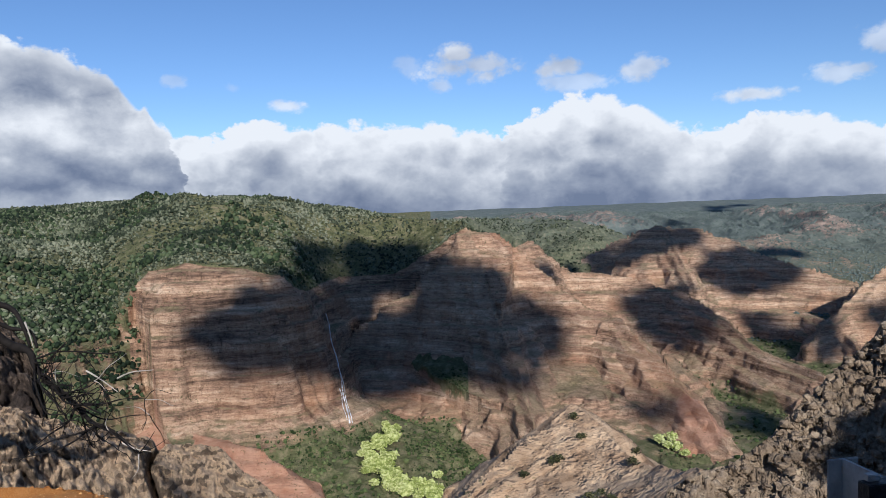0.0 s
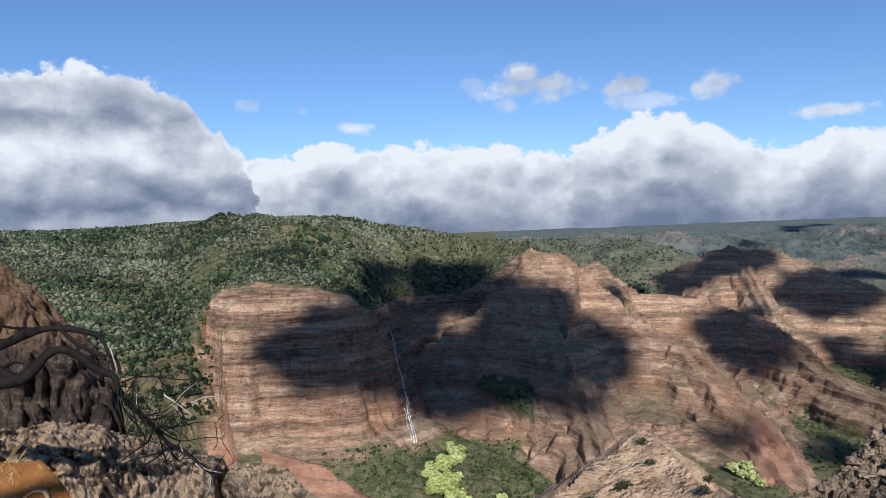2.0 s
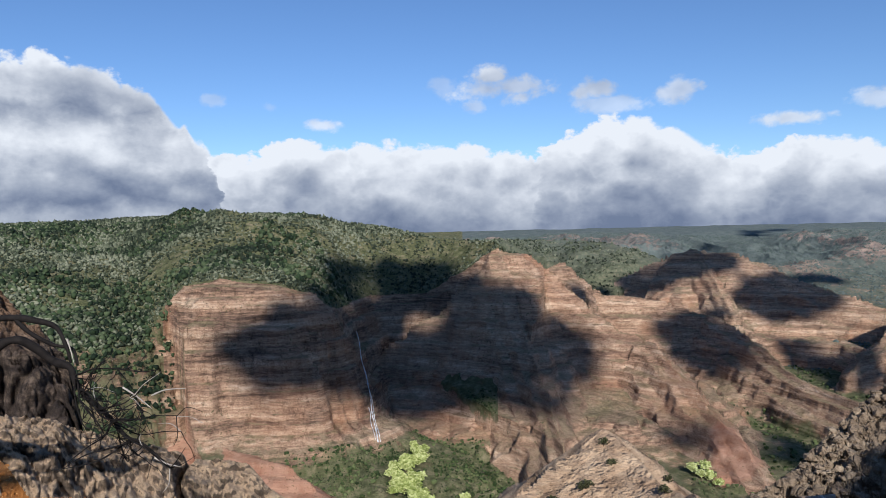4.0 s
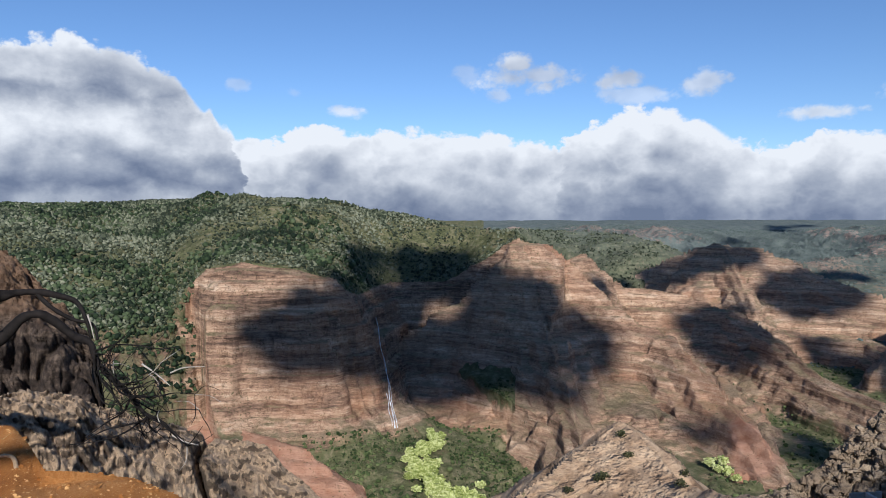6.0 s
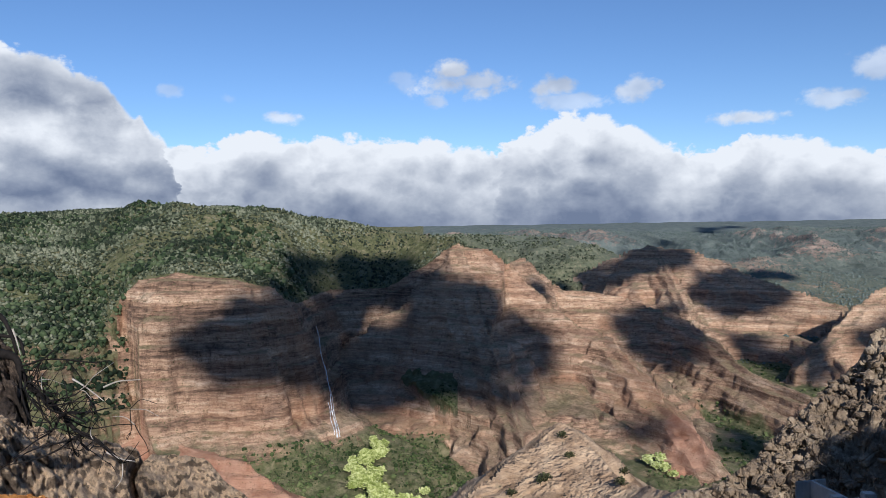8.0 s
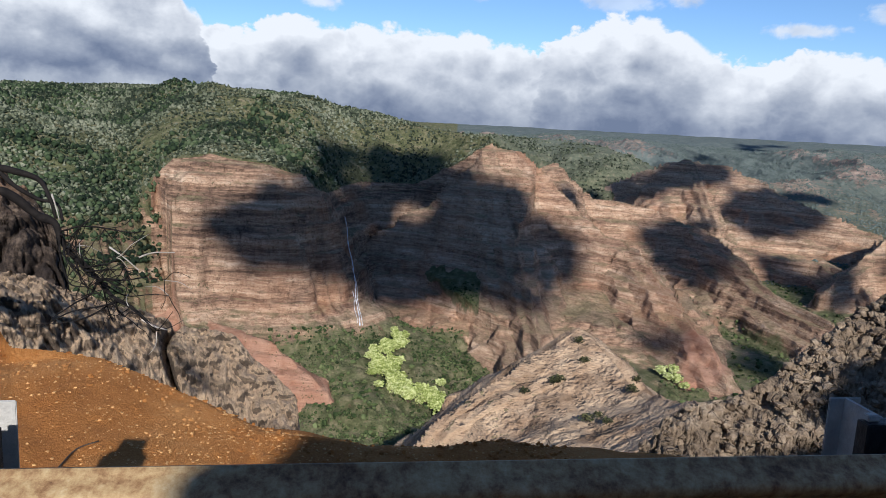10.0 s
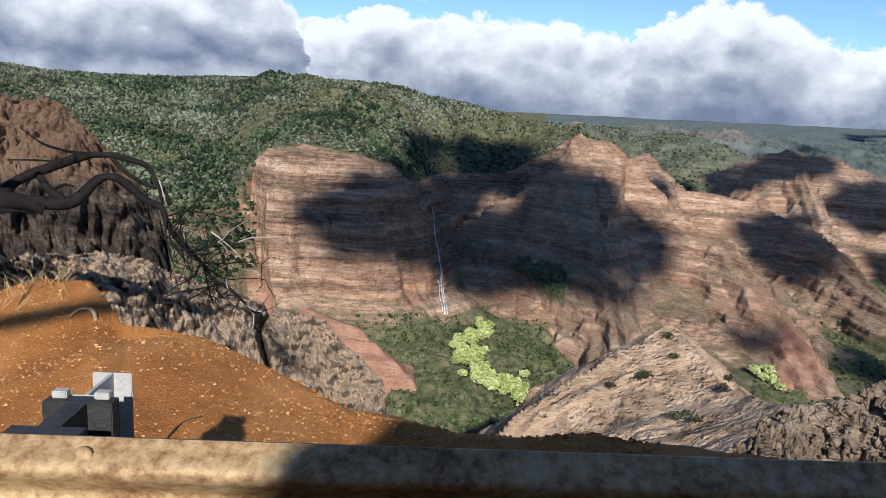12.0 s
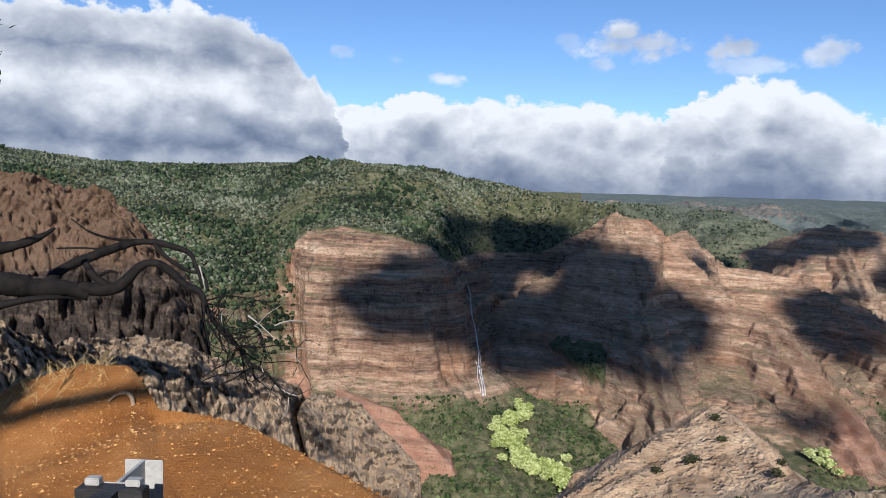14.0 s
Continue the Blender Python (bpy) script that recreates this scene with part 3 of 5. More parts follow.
def build_land():
    cols = np.concatenate([np.arange(-180, -58, 3.0), np.arange(-58, -46, 0.5), np.arange(-46, 37, 0.08), np.arange(37, 48, 0.5), np.arange(48, 181, 3.0)])
    fine = np.geomspace(22, 4850, 1300)
    rows = 740
    coarse = np.unique(np.append(np.arange(0, len(cols), 4), len(cols) - 1))
    A, R = np.meshgrid(cols[coarse], fine, indexing="ij")
    h = land(A, R)[2]
    # more rows where the land rises into the open
    rise = np.maximum.accumulate((h - EZ) / R, axis=1)
    w_ = np.diff(rise, axis=1) + np.diff(np.log(fine))[None] * 0.022
    kern = np.exp(-np.linspace(-2, 2, 5) ** 2)
    kern /= kern.sum()
    pad = np.pad(w_, ((2, 2), (0, 0)), mode="edge")
    w_ = sum(kern[i] * pad[i:i + len(coarse)] for i in range(5))
    s = np.concatenate([np.zeros((len(coarse), 1)), np.cumsum(w_, axis=1)], axis=1)
    s /= s[:, -1:]
    u = np.linspace(0, 1, rows)
    Rc = np.stack([np.interp(u, s[i], fine) for i in range(len(coarse))])
    Rn = np.stack([np.interp(np.arange(len(cols)), coarse, Rc[:, j]) for j in range(rows)], 1)
    An = np.repeat(cols[:, None], rows, axis=1)
    x, y, h, form, veg, red, pale = land(An, Rn)
    verts = np.stack([x, y, h], -1).reshape(-1, 3)
    # alpha: strength of the painted haze, growing with distance
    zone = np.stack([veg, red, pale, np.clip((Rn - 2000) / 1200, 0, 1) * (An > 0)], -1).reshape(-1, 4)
    idx = np.arange(len(cols) * rows).reshape(len(cols), rows)
    quads = np.stack([idx[:-1, :-1], idx[1:, :-1], idx[1:, 1:], idx[:-1, 1:]], -1).reshape(-1, 4)
    lab = form[:-1, :-1].reshape(-1)
    for v in np.unique(lab):
        q = quads[lab == v]
        used, inv = np.unique(q, return_inverse=True)
        if v in NAMES:
            name, text = NAMES[v]
        else:
            name = RIDGES[v - 3][0]
            text = LABELS[name]
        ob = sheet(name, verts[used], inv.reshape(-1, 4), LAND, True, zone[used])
        tagged(ob, text, "ground" if v == 0 else name.replace("_", " "), kind="structure")


build_land()


def meet(a, slope, r0=500, r1=4600):
    """The distance at which a line of sight of that bearing and rise first meets the land."""
    r = np.geomspace(r0, r1, 1500)
    h = land(np.full_like(r, a), r)[2]
    hit = h >= EZ + slope * r
    return float(r[np.argmax(hit)]) if hit.any() else r1


# ---- trees and scrub of the far land ----
def ball(steps=0):
    """Corners and triangles of a round clump; steps -1: the plainest, for far crowns."""
    bm = bmesh.new()
    if steps < 0:
        bmesh.ops.create_cone(bm, cap_ends=False, segments=5, radius1=1.0, radius2=0.55, depth=1.0)
        tip = bm.verts.new((0, 0, 0.95))
        bm.verts.index_update()
        rim = [v for v in bm.verts if v.co.z > 0.4 and v is not tip]
        rim.sort(key=lambda v: math.atan2(v.co.y, v.co.x))
        for p, q in zip(rim, rim[1:] + rim[:1]):
            bm.faces.new((p, q, tip))
        bmesh.ops.triangulate(bm, faces=bm.faces)
        bm.verts.index_update()
    else:
        bmesh.ops.create_icosphere(bm, subdivisions=1 + steps, radius=1.0)
    v = np.array([x.co[:] for x in bm.verts])
    f = np.array([[x.index for x in p.verts] for p in bm.faces])
    bm.free()
    return v, f


def clumps(name, places, sizes, mat, seed, squash=0.8, jag=0.25, steps=0, smooth=False, sink=0.2):
    """Many leaf clumps in one mesh, each one knocked out of shape."""
    rng = np.random.RandomState(seed)
    v, f = ball(steps)
    n, m = len(places), len(v)
    turn = rng.rand(n) * 6.283
    c, s_ = np.cos(turn)[:, None], np.sin(turn)[:, None]
    jit = v[None] * (1 + jag * rng.randn(n, m, 1))
    x, y = jit[..., 0] * c - jit[..., 1] * s_, jit[..., 0] * s_ + jit[..., 1] * c
    z = jit[..., 2] * squash * (0.8 + 0.5 * rng.rand(n, 1)) + squash - sink
    co = np.stack([x, y, z], -1) * sizes[:, None, None] + places[:, None]
    faces = (f[None] + (np.arange(n) * m)[:, None, None]).reshape(-1, 3)
    return sheet(name, co.reshape(-1, 3), faces, mat, smooth)


def scatter(n, a0, a1, r0, r1, seed):
    rng = np.random.RandomState(seed)
    return land(a0 + (a1 - a0) * rng.rand(n), np.sqrt(r0 ** 2 + (r1 ** 2 - r0 ** 2) * rng.rand(n))), rng


def build_scrub():
    for r0, r1, count, steps in ((880, 1330, 42000, 0), (1330, 2000, 84000, -1)):
        (x, y, h, form, veg, _, _), rng = scatter(count, -47, 5, r0, r1, 3)
        thick = fbm(x, y, 110, 3)
        ok = (form == 1) & (rng.rand(len(x)) < 0.72 + 0.6 * thick)
        pl = np.stack([x, y, h], -1)[ok]
        size = (0.9 + 2.2 * rng.rand(len(pl)) ** 2) * (1 + 0.5 * thick[ok]) * (1.25 if steps else 0.95)
        tagged(clumps("forest", pl, size, FOREST, 4, 0.85, 0.36, steps, True), "dense olive green forest crowns on the plateau", "forest", kind="stuff")
    (x, y, h, form, veg, _, _), rng = scatter(30000, -46, 4, 880, 1900, 15)
    patch = fbm(x, y, 190, 4)
    low_corner = (np.degrees(np.arctan2(x, y)) < -23.2) & (np.hypot(x, y) < 1230)
    ok = ((form == 1) & (patch > 0.22)) | (low_corner & (form >= 1) & (form <= 2) & (patch > -0.05))
    pl = np.stack([x, y, h], -1)[ok]
    tagged(clumps("dark_forest", pl, 1.6 + 3.0 * rng.rand(len(pl)) ** 2, DEEP_LEAF, 16, 0.95, 0.28, 0, True), "taller dark green trees in the folds of the plateau", "forest", kind="stuff")
    (x, y, h, form, veg, _, _), rng = scatter(9000, -46, -21.9, 860, 1250, 25)
    ok = (form == 2) & (fbm(x, y, 70, 4) + 0.9 * np.clip((h + 215) / 60, -1, 1) > 0)
    pl = np.stack([x, y, h], -1)[ok]
    tagged(clumps("dark_forest", pl, 1.2 + 2.6 * rng.rand(len(pl)) ** 2, DEEP_LEAF, 26, 0.95, 0.36, 0, True), "dark green trees on the slope beside the red cliff", "forest", kind="stuff")
    (x, y, h, form, veg, _, _), rng = scatter(60000, -40, 36, 560, 1900, 5)
    green = veg + 0.5 * fbm(x, y, 60, 4)
    face = (h > -268) & (np.abs(np.degrees(np.arctan2(x - EX, y - EY)) - 1.2) < 3.6)
    ok = (form != 1) & (green > 0.62) & ~face & (rng.rand(len(x)) < 0.6)
    pl = np.stack([x, y, h], -1)[ok]
    tagged(clumps("scrub", pl, 0.7 + 2.8 * rng.rand(len(pl)) ** 3, SHRUB, 6, 0.8, 0.25), "low green bushes on the canyon floor", "scrub", kind="stuff")
    (x, y, h, form, veg, _, _), rng = scatter(16000, -14, 4, 560, 1080, 35)
    ok = (form != 1) & (veg > 0.45) & (rng.rand(len(x)) < 0.5 + 1.1 * fbm(x, y, 50, 3))
    pl = np.stack([x, y, h], -1)[ok]
    tagged(clumps("thicket", pl, 0.5 + 1.6 * rng.rand(len(pl)) ** 2, SHRUB, 36, 0.8, 0.45, 0, True), "green thicket along the valley below the waterfall", "scrub", kind="stuff")
    (x, y, h, form, veg, _, _), rng = scatter(34000, 0, 36, 1700, 3900, 8)
    ok = (form == 10) & (fbm(x, y, 120, 3) > -0.3)
    pl = np.stack([x, y, h], -1)[ok]
    tagged(clumps("hill_forest", pl, 2.0 + 3.0 * rng.rand(len(pl)) ** 2, FOREST, 19, 0.8, 0.36, -1, True), "dark green forest on the hill behind the ridge", "forest", kind="stuff")
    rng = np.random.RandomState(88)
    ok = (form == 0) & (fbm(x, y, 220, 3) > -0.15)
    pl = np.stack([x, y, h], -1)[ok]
    tagged(clumps("far_forest", pl, 1.8 + 3.0 * rng.rand(len(pl)) ** 2, HAZED_LEAF, 9, 0.7, 0.28, -1, True), "distant forest on the far hills with haze mixed into its green", "forest", kind="stuff")


build_scrub()


# ---- clouds placed out of view to shade parts of the canyon: outline of each shade by bearing and rise, a lit gap in it, spacing in degrees and size of the puffs ----
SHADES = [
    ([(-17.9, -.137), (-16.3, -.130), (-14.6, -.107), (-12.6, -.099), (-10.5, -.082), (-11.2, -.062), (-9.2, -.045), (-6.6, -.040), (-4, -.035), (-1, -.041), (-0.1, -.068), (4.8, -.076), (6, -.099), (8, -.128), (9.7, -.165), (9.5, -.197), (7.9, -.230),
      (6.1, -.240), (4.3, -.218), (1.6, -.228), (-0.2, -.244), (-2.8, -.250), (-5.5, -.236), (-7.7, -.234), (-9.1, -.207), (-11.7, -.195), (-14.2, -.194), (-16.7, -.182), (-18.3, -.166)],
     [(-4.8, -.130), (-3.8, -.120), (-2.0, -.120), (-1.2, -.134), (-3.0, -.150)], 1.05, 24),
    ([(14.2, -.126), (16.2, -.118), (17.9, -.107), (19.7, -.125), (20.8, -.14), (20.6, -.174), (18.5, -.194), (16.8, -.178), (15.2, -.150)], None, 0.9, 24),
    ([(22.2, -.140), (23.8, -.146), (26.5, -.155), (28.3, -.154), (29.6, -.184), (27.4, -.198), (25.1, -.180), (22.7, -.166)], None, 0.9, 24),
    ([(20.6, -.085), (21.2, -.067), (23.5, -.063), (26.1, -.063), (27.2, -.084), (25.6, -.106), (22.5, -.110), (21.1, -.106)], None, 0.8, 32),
    # shade over the butte's top and the slope to its left
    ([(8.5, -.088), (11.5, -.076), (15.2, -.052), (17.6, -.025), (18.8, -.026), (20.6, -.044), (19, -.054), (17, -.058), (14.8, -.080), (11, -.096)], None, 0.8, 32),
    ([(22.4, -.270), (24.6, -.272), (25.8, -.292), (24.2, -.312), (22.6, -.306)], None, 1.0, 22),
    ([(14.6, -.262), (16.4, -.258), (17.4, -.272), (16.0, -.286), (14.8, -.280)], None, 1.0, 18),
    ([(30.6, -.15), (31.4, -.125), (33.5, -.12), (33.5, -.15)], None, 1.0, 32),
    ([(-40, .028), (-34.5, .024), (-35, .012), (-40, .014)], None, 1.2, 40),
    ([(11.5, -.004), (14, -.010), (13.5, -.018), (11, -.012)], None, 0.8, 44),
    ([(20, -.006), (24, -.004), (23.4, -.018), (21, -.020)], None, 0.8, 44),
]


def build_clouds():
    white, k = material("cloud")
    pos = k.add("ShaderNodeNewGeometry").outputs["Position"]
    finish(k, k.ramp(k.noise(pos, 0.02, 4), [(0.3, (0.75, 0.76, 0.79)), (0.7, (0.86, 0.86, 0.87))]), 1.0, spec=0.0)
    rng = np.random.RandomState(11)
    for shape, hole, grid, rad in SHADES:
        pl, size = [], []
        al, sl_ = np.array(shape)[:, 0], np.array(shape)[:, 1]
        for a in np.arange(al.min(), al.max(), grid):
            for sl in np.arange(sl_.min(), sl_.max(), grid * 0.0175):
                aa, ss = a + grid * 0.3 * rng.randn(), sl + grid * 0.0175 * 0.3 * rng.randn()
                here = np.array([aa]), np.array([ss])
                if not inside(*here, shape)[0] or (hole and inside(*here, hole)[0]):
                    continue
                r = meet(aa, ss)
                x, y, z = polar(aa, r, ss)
                # each puff sits up the sun's line from the spot it shades
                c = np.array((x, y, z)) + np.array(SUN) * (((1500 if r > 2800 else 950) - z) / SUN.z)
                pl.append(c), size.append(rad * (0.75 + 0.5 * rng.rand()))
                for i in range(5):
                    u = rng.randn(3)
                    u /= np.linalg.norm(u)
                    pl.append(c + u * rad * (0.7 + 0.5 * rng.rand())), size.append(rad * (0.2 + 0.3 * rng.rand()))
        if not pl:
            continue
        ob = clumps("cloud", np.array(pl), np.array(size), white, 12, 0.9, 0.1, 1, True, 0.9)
        tagged(ob, "white cloud out of view, placed to shade part of the canyon", "cloud", kind="stuff")


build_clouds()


# ---- lookout: soil, outcrops ----
def lerp_table(a, table, i):
    return np.interp(a, [p[0] for p in table], [p[i] for p in table])


EDGE = [(-180, 20, 0), (-90, 8, 0.0), (-60, 6.0, .05), (-41.8, 5.4, .02), (-38.5, 5.4, .14), (-36.6, 5.4, .18), (-33.7, 4.9, .26), (-31.8, 4.2, .20), (-29, 4.0, .20), (-26, 3.9, .17), (-22.7, 3.7, .10), (-18.2, 3.5, .02), (-15.5, 3.4, -.04),
        (-11.9, 3.3, -.035), (-6.2, 3.2, -.07), (-1.5, 3.1, -.03), (5, 3.1, .01), (15, 3.2, .0), (30, 3.6, 0.0), (60, 5, 0), (90, 8, 0), (180, 20, 0)]


def near_ground(a, r):
    x, y = EX + r * np.sin(np.radians(a)), EY + r * np.cos(np.radians(a))
    re, ze = lerp_table(a, EDGE, 1), lerp_table(a, EDGE, 2)
    re = re + 0.10 * fbm(x, y, 0.5, 3)
    t = np.clip((r - 1.0) / (re - 1.0), 0, 1)
    z = ze * t * t * (3 - 2 * t)
    hollow = np.exp(-((a + 36) / 9) ** 2 - ((r - 4.2) / 0.35) ** 2) * -0.10
    z = z + hollow + 0.035 * fbm(x, y, 0.9, 3) + 0.012 * fbm(x + 50, y, 0.16, 3) * np.clip(r / 1.5, 0, 1)
    d = np.maximum(r - re, 0)
    front = 1 - np.clip((np.abs(a) - 62) / 40, 0, 1)
    end = land(a, np.full_like(r, 22.0))[2]
    drop = ze - 0.35 * d - 0.22 * d * d
    low = ze + (end - ze) * np.clip(d / np.maximum(22 - re, 1), 0, 1)
    return x, y, np.where(d > 0, np.maximum(np.minimum(drop, ze), low) * front + (1 - front) * z, z)


def build_ground():
    cols = np.concatenate([np.arange(-180, -52, 4.0), np.arange(-52, 40, 0.2), np.arange(40, 181, 4.0)])
    rad = np.concatenate([np.linspace(0.001, 1.4, 12), np.linspace(1.45, 6.2, 230), np.geomspace(6.3, 22.0, 30)])
    A, R = np.meshgrid(cols, rad, indexing="ij")
    x, y, z = near_ground(A, R)
    verts = np.stack([x, y, z], -1).reshape(-1, 3)
    idx = np.arange(len(verts)).reshape(A.shape)
    quads = np.stack([idx[:-1, :-1], idx[1:, :-1], idx[1:, 1:], idx[:-1, 1:]], -1).reshape(-1, 4)
    tagged(sheet("soil", verts, quads, SOIL), "bare orange clay soil strewn with small stones", "ground", kind="structure")


build_ground()


def outcrop(name, crest, near, far_, mat, amp, lump, step, label, cleft=None, da=0.12, columns=None):
    """A rock ledge along a crest of bearing, distance and rise; near and far_ are its slopes towards and away from the lookout."""
    a0, a1 = crest[0][0], crest[-1][0]
    cols = np.arange(a0, a1, da)
    us = np.concatenate([np.linspace(-near[-1][0], 0, 130), np.linspace(0.06, far_[-1][0], 25)])
    A, U = np.meshgrid(cols, us, indexing="ij")
    rc, sl = lerp_table(A, crest, 1), lerp_table(A, crest, 2)
    zc = 1.41 + rc * sl
    R = rc + U
    soft = np.clip((A + 26) / -4, 0, 1) if cleft else 0
    fall = np.interp(-U, [p[0] for p in near], [p[1] for p in near]) * (1 - soft) + np.interp(-U, [0, 1.0, 2.2, 3.2, 4.4], [0, 0.22, 0.9, 2.2, 5.0]) * soft
    Z = zc - np.where(U < 0, fall, np.interp(U, [p[0] for p in far_], [p[1] for p in far_]))
    if cleft:
        for ca, wd, deep in cleft:
            c = np.exp(-((A - ca - 0.8 * np.sin(U * 2.2)) / wd) ** 2)
            R, Z = R + c * deep * (U < 0) * np.clip(-U * 1.2, 0, 1), Z - c * 0.25
    x, y = EX + R * np.sin(np.radians(A)), EY + R * np.cos(np.radians(A))
    co = np.stack([x, y, Z], -1).reshape(-1, 3)
    for i, p in enumerate(co):
        v = Vector(p) * lump
        w1 = noise.turbulence(v, 3, False) - 0.5
        fine = noise.fractal(v * 4, 0.7, 2.0, 5)
        if step:
            bed = noise.noise((v.x * 0.5, v.y * 0.5, v.z * step)) * 0.30 + noise.noise((v.x, v.y, v.z * step * 2.4)) * 0.20
            cell = noise.voronoi((v.x * 1.5, v.y * 1.5, v.z * 0.45))[0]
            low_ = min(max((Z.flat[i] + columns[0]) / -columns[1], 0), 1) if columns else 0.45
            chip = noise.voronoi((v.x * 4.2, v.y * 4.2, v.z * 2.6))[0]
            push = amp * (w1 * 0.35 + bed * (1.2 - low_) + low_ * (1.6 * min(cell[1] - cell[0], 0.35) - 0.3) + 0.20 * fine + 0.55 * (min(chip[1] - chip[0], 0.3) - 0.15))
        else:
            cell = noise.voronoi(v * 2.2)[0]
            cell2 = noise.voronoi(v * 6.5)[0]
            push = amp * (w1 * 0.9 + (min(cell[1] - cell[0], 0.3) - 0.15) * 1.2 + (min(cell2[1] - cell2[0], 0.3) - 0.15) * 0.55 + 0.16 * fine)
        nx, ny = EX - p[0], EY - p[1]
        d = math.hypot(nx, ny)
        co[i] = (p[0] + nx / d * push, p[1] + ny / d * push, p[2] + push * 0.5)
    idx = np.arange(len(co)).reshape(A.shape)
    quads = np.stack([idx[:-1, :-1], idx[1:, :-1], idx[1:, 1:], idx[:-1, 1:]], -1).reshape(-1, 4)
    return tagged(sheet(name, co, quads, mat, True), label, "rock")


LEDGE = [(-62, 8, -.08), (-50, 8, -.13), (-41.7, 8, -.166), (-38.4, 8.5, -.198), (-36.6, 9.0, -.196), (-35.5, 9.2, -.194), (-33.3, 9.6, -.192), (-29.8, 10, -.206), (-27.8, 10.5, -.226), (-23.6, 11, -.256), (-20.1, 11.5, -.280), (-18, 11.7, -.287),
         (-16.6, 11.8, -.297), (-15.4, 11.6, -.326), (-13.4, 11.2, -.355), (-11.9, 11, -.386), (-11.5, 10.8, -.44), (-11.2, 10.6, -.62)]
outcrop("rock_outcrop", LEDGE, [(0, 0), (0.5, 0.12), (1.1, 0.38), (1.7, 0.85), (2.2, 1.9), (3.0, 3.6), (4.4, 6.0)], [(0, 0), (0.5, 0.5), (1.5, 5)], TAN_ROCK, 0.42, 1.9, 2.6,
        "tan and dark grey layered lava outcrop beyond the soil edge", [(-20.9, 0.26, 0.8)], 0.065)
BANK = [(14.5, 7.6, -0.5), (15.8, 7.74, -0.43), (16.8, 7.85, -0.405), (17.4, 7.92, -0.375), (19.3, 8.12, -0.352), (21.9, 8.5, -0.335), (24.3, 8.89, -0.302), (25.9, 9.2, -0.265), (27, 9.45, -0.243), (29.1, 9.92, -0.2), (31.1, 10.39, -0.166), (32, 10.6, -0.132), (34, 10.95, -0.1), (40, 12, -0.04), (50, 12.62, 0.05), (64, 13.5, 0.1)]
outcrop("rock_bank", BANK, [(0, 0), (1, 0.55), (2.4, 1.7), (4.2, 3.6), (6.4, 6.2)], [(0, 0), (0.6, 0.4), (2, 4)], BROWN_ROCK, 0.17, 3.0, 0.0,
        "steep bank of broken brown lava rubble", None, 0.09)
CRAG = [(-66, 150, .04), (-50, 140, .015), (-41.6, 135, .008), (-39.6, 132, .009), (-37.9, 130, -.003), (-35.1, 125, -.016), (-33.8, 123, -.032), (-33.2, 122, -.043), (-31.3, 118, -.086), (-30, 116, -.112), (-29, 115, -.137), (-28.4, 113, -.18), (-28.0, 112, -.23), (-27.6, 111, -.33)]
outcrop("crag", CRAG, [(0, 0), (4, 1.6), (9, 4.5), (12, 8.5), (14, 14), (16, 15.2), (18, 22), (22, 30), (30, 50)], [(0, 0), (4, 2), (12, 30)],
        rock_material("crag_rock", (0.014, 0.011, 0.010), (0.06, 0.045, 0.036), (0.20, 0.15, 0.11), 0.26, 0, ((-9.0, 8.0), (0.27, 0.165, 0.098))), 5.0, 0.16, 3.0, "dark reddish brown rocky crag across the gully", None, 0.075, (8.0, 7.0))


def build_rubble():
    """Loose blocks that lie on the bank."""
    rng = np.random.RandomState(71)
    n = 3600
    a = 15.5 + 24 * rng.rand(n)
    u = -5.5 * rng.rand(n) ** 1.3
    rc, sl = lerp_table(a, BANK, 1), lerp_table(a, BANK, 2)
    z = 1.41 + rc * sl - np.interp(-u, [0, 1, 2.4, 4.2, 6.4], [0, 0.55, 1.7, 3.6, 6.2])
    r = rc + u
    pl = np.stack([EX + r * np.sin(np.radians(a)), EY + r * np.cos(np.radians(a)), z - 0.05], -1)
    size = 0.012 + 0.06 * rng.rand(n) ** 4
    tagged(clumps("rubble", pl, size, BROWN_ROCK, 72, 0.8, 0.22), "broken brown lava blocks lying on the bank", "rubble", kind="stuff")


build_rubble()


# ---- guard rail ----
def part(name, bm, mat, parent=None, label="", smooth=False):
    me = bpy.data.meshes.new(name)
    bmesh.ops.recalc_face_normals(bm, faces=bm.faces)
    bm.to_mesh(me)
    bm.free()
    for p in me.polygons:
        p.use_smooth = smooth
    me.materials.append(mat)
    ob = new(name, me)
    if parent is not None:
        ob.parent = parent
    if label:
        tagged(ob, label)
    return ob


def box(bm, x0, x1, y0, y1, z0, z1, bevel=0.0):
    m = Matrix.Translation(((x0 + x1) / 2, (y0 + y1) / 2, (z0 + z1) / 2)) @ Matrix.Diagonal((x1 - x0, y1 - y0, z1 - z0, 1))
    vs = bmesh.ops.create_cube(bm, size=1, matrix=m)["verts"]
    if bevel:
        es = list({e for v in vs for e in v.link_edges})
        bmesh.ops.bevel(bm, geom=es, offset=bevel, segments=2, affect="EDGES")


RAIL = pose(0.146, 0.473, 0, 0, 0, 9.2)     # x along the rail, y towards the canyon; its back edge lies on y = 0
TOP = 0.75


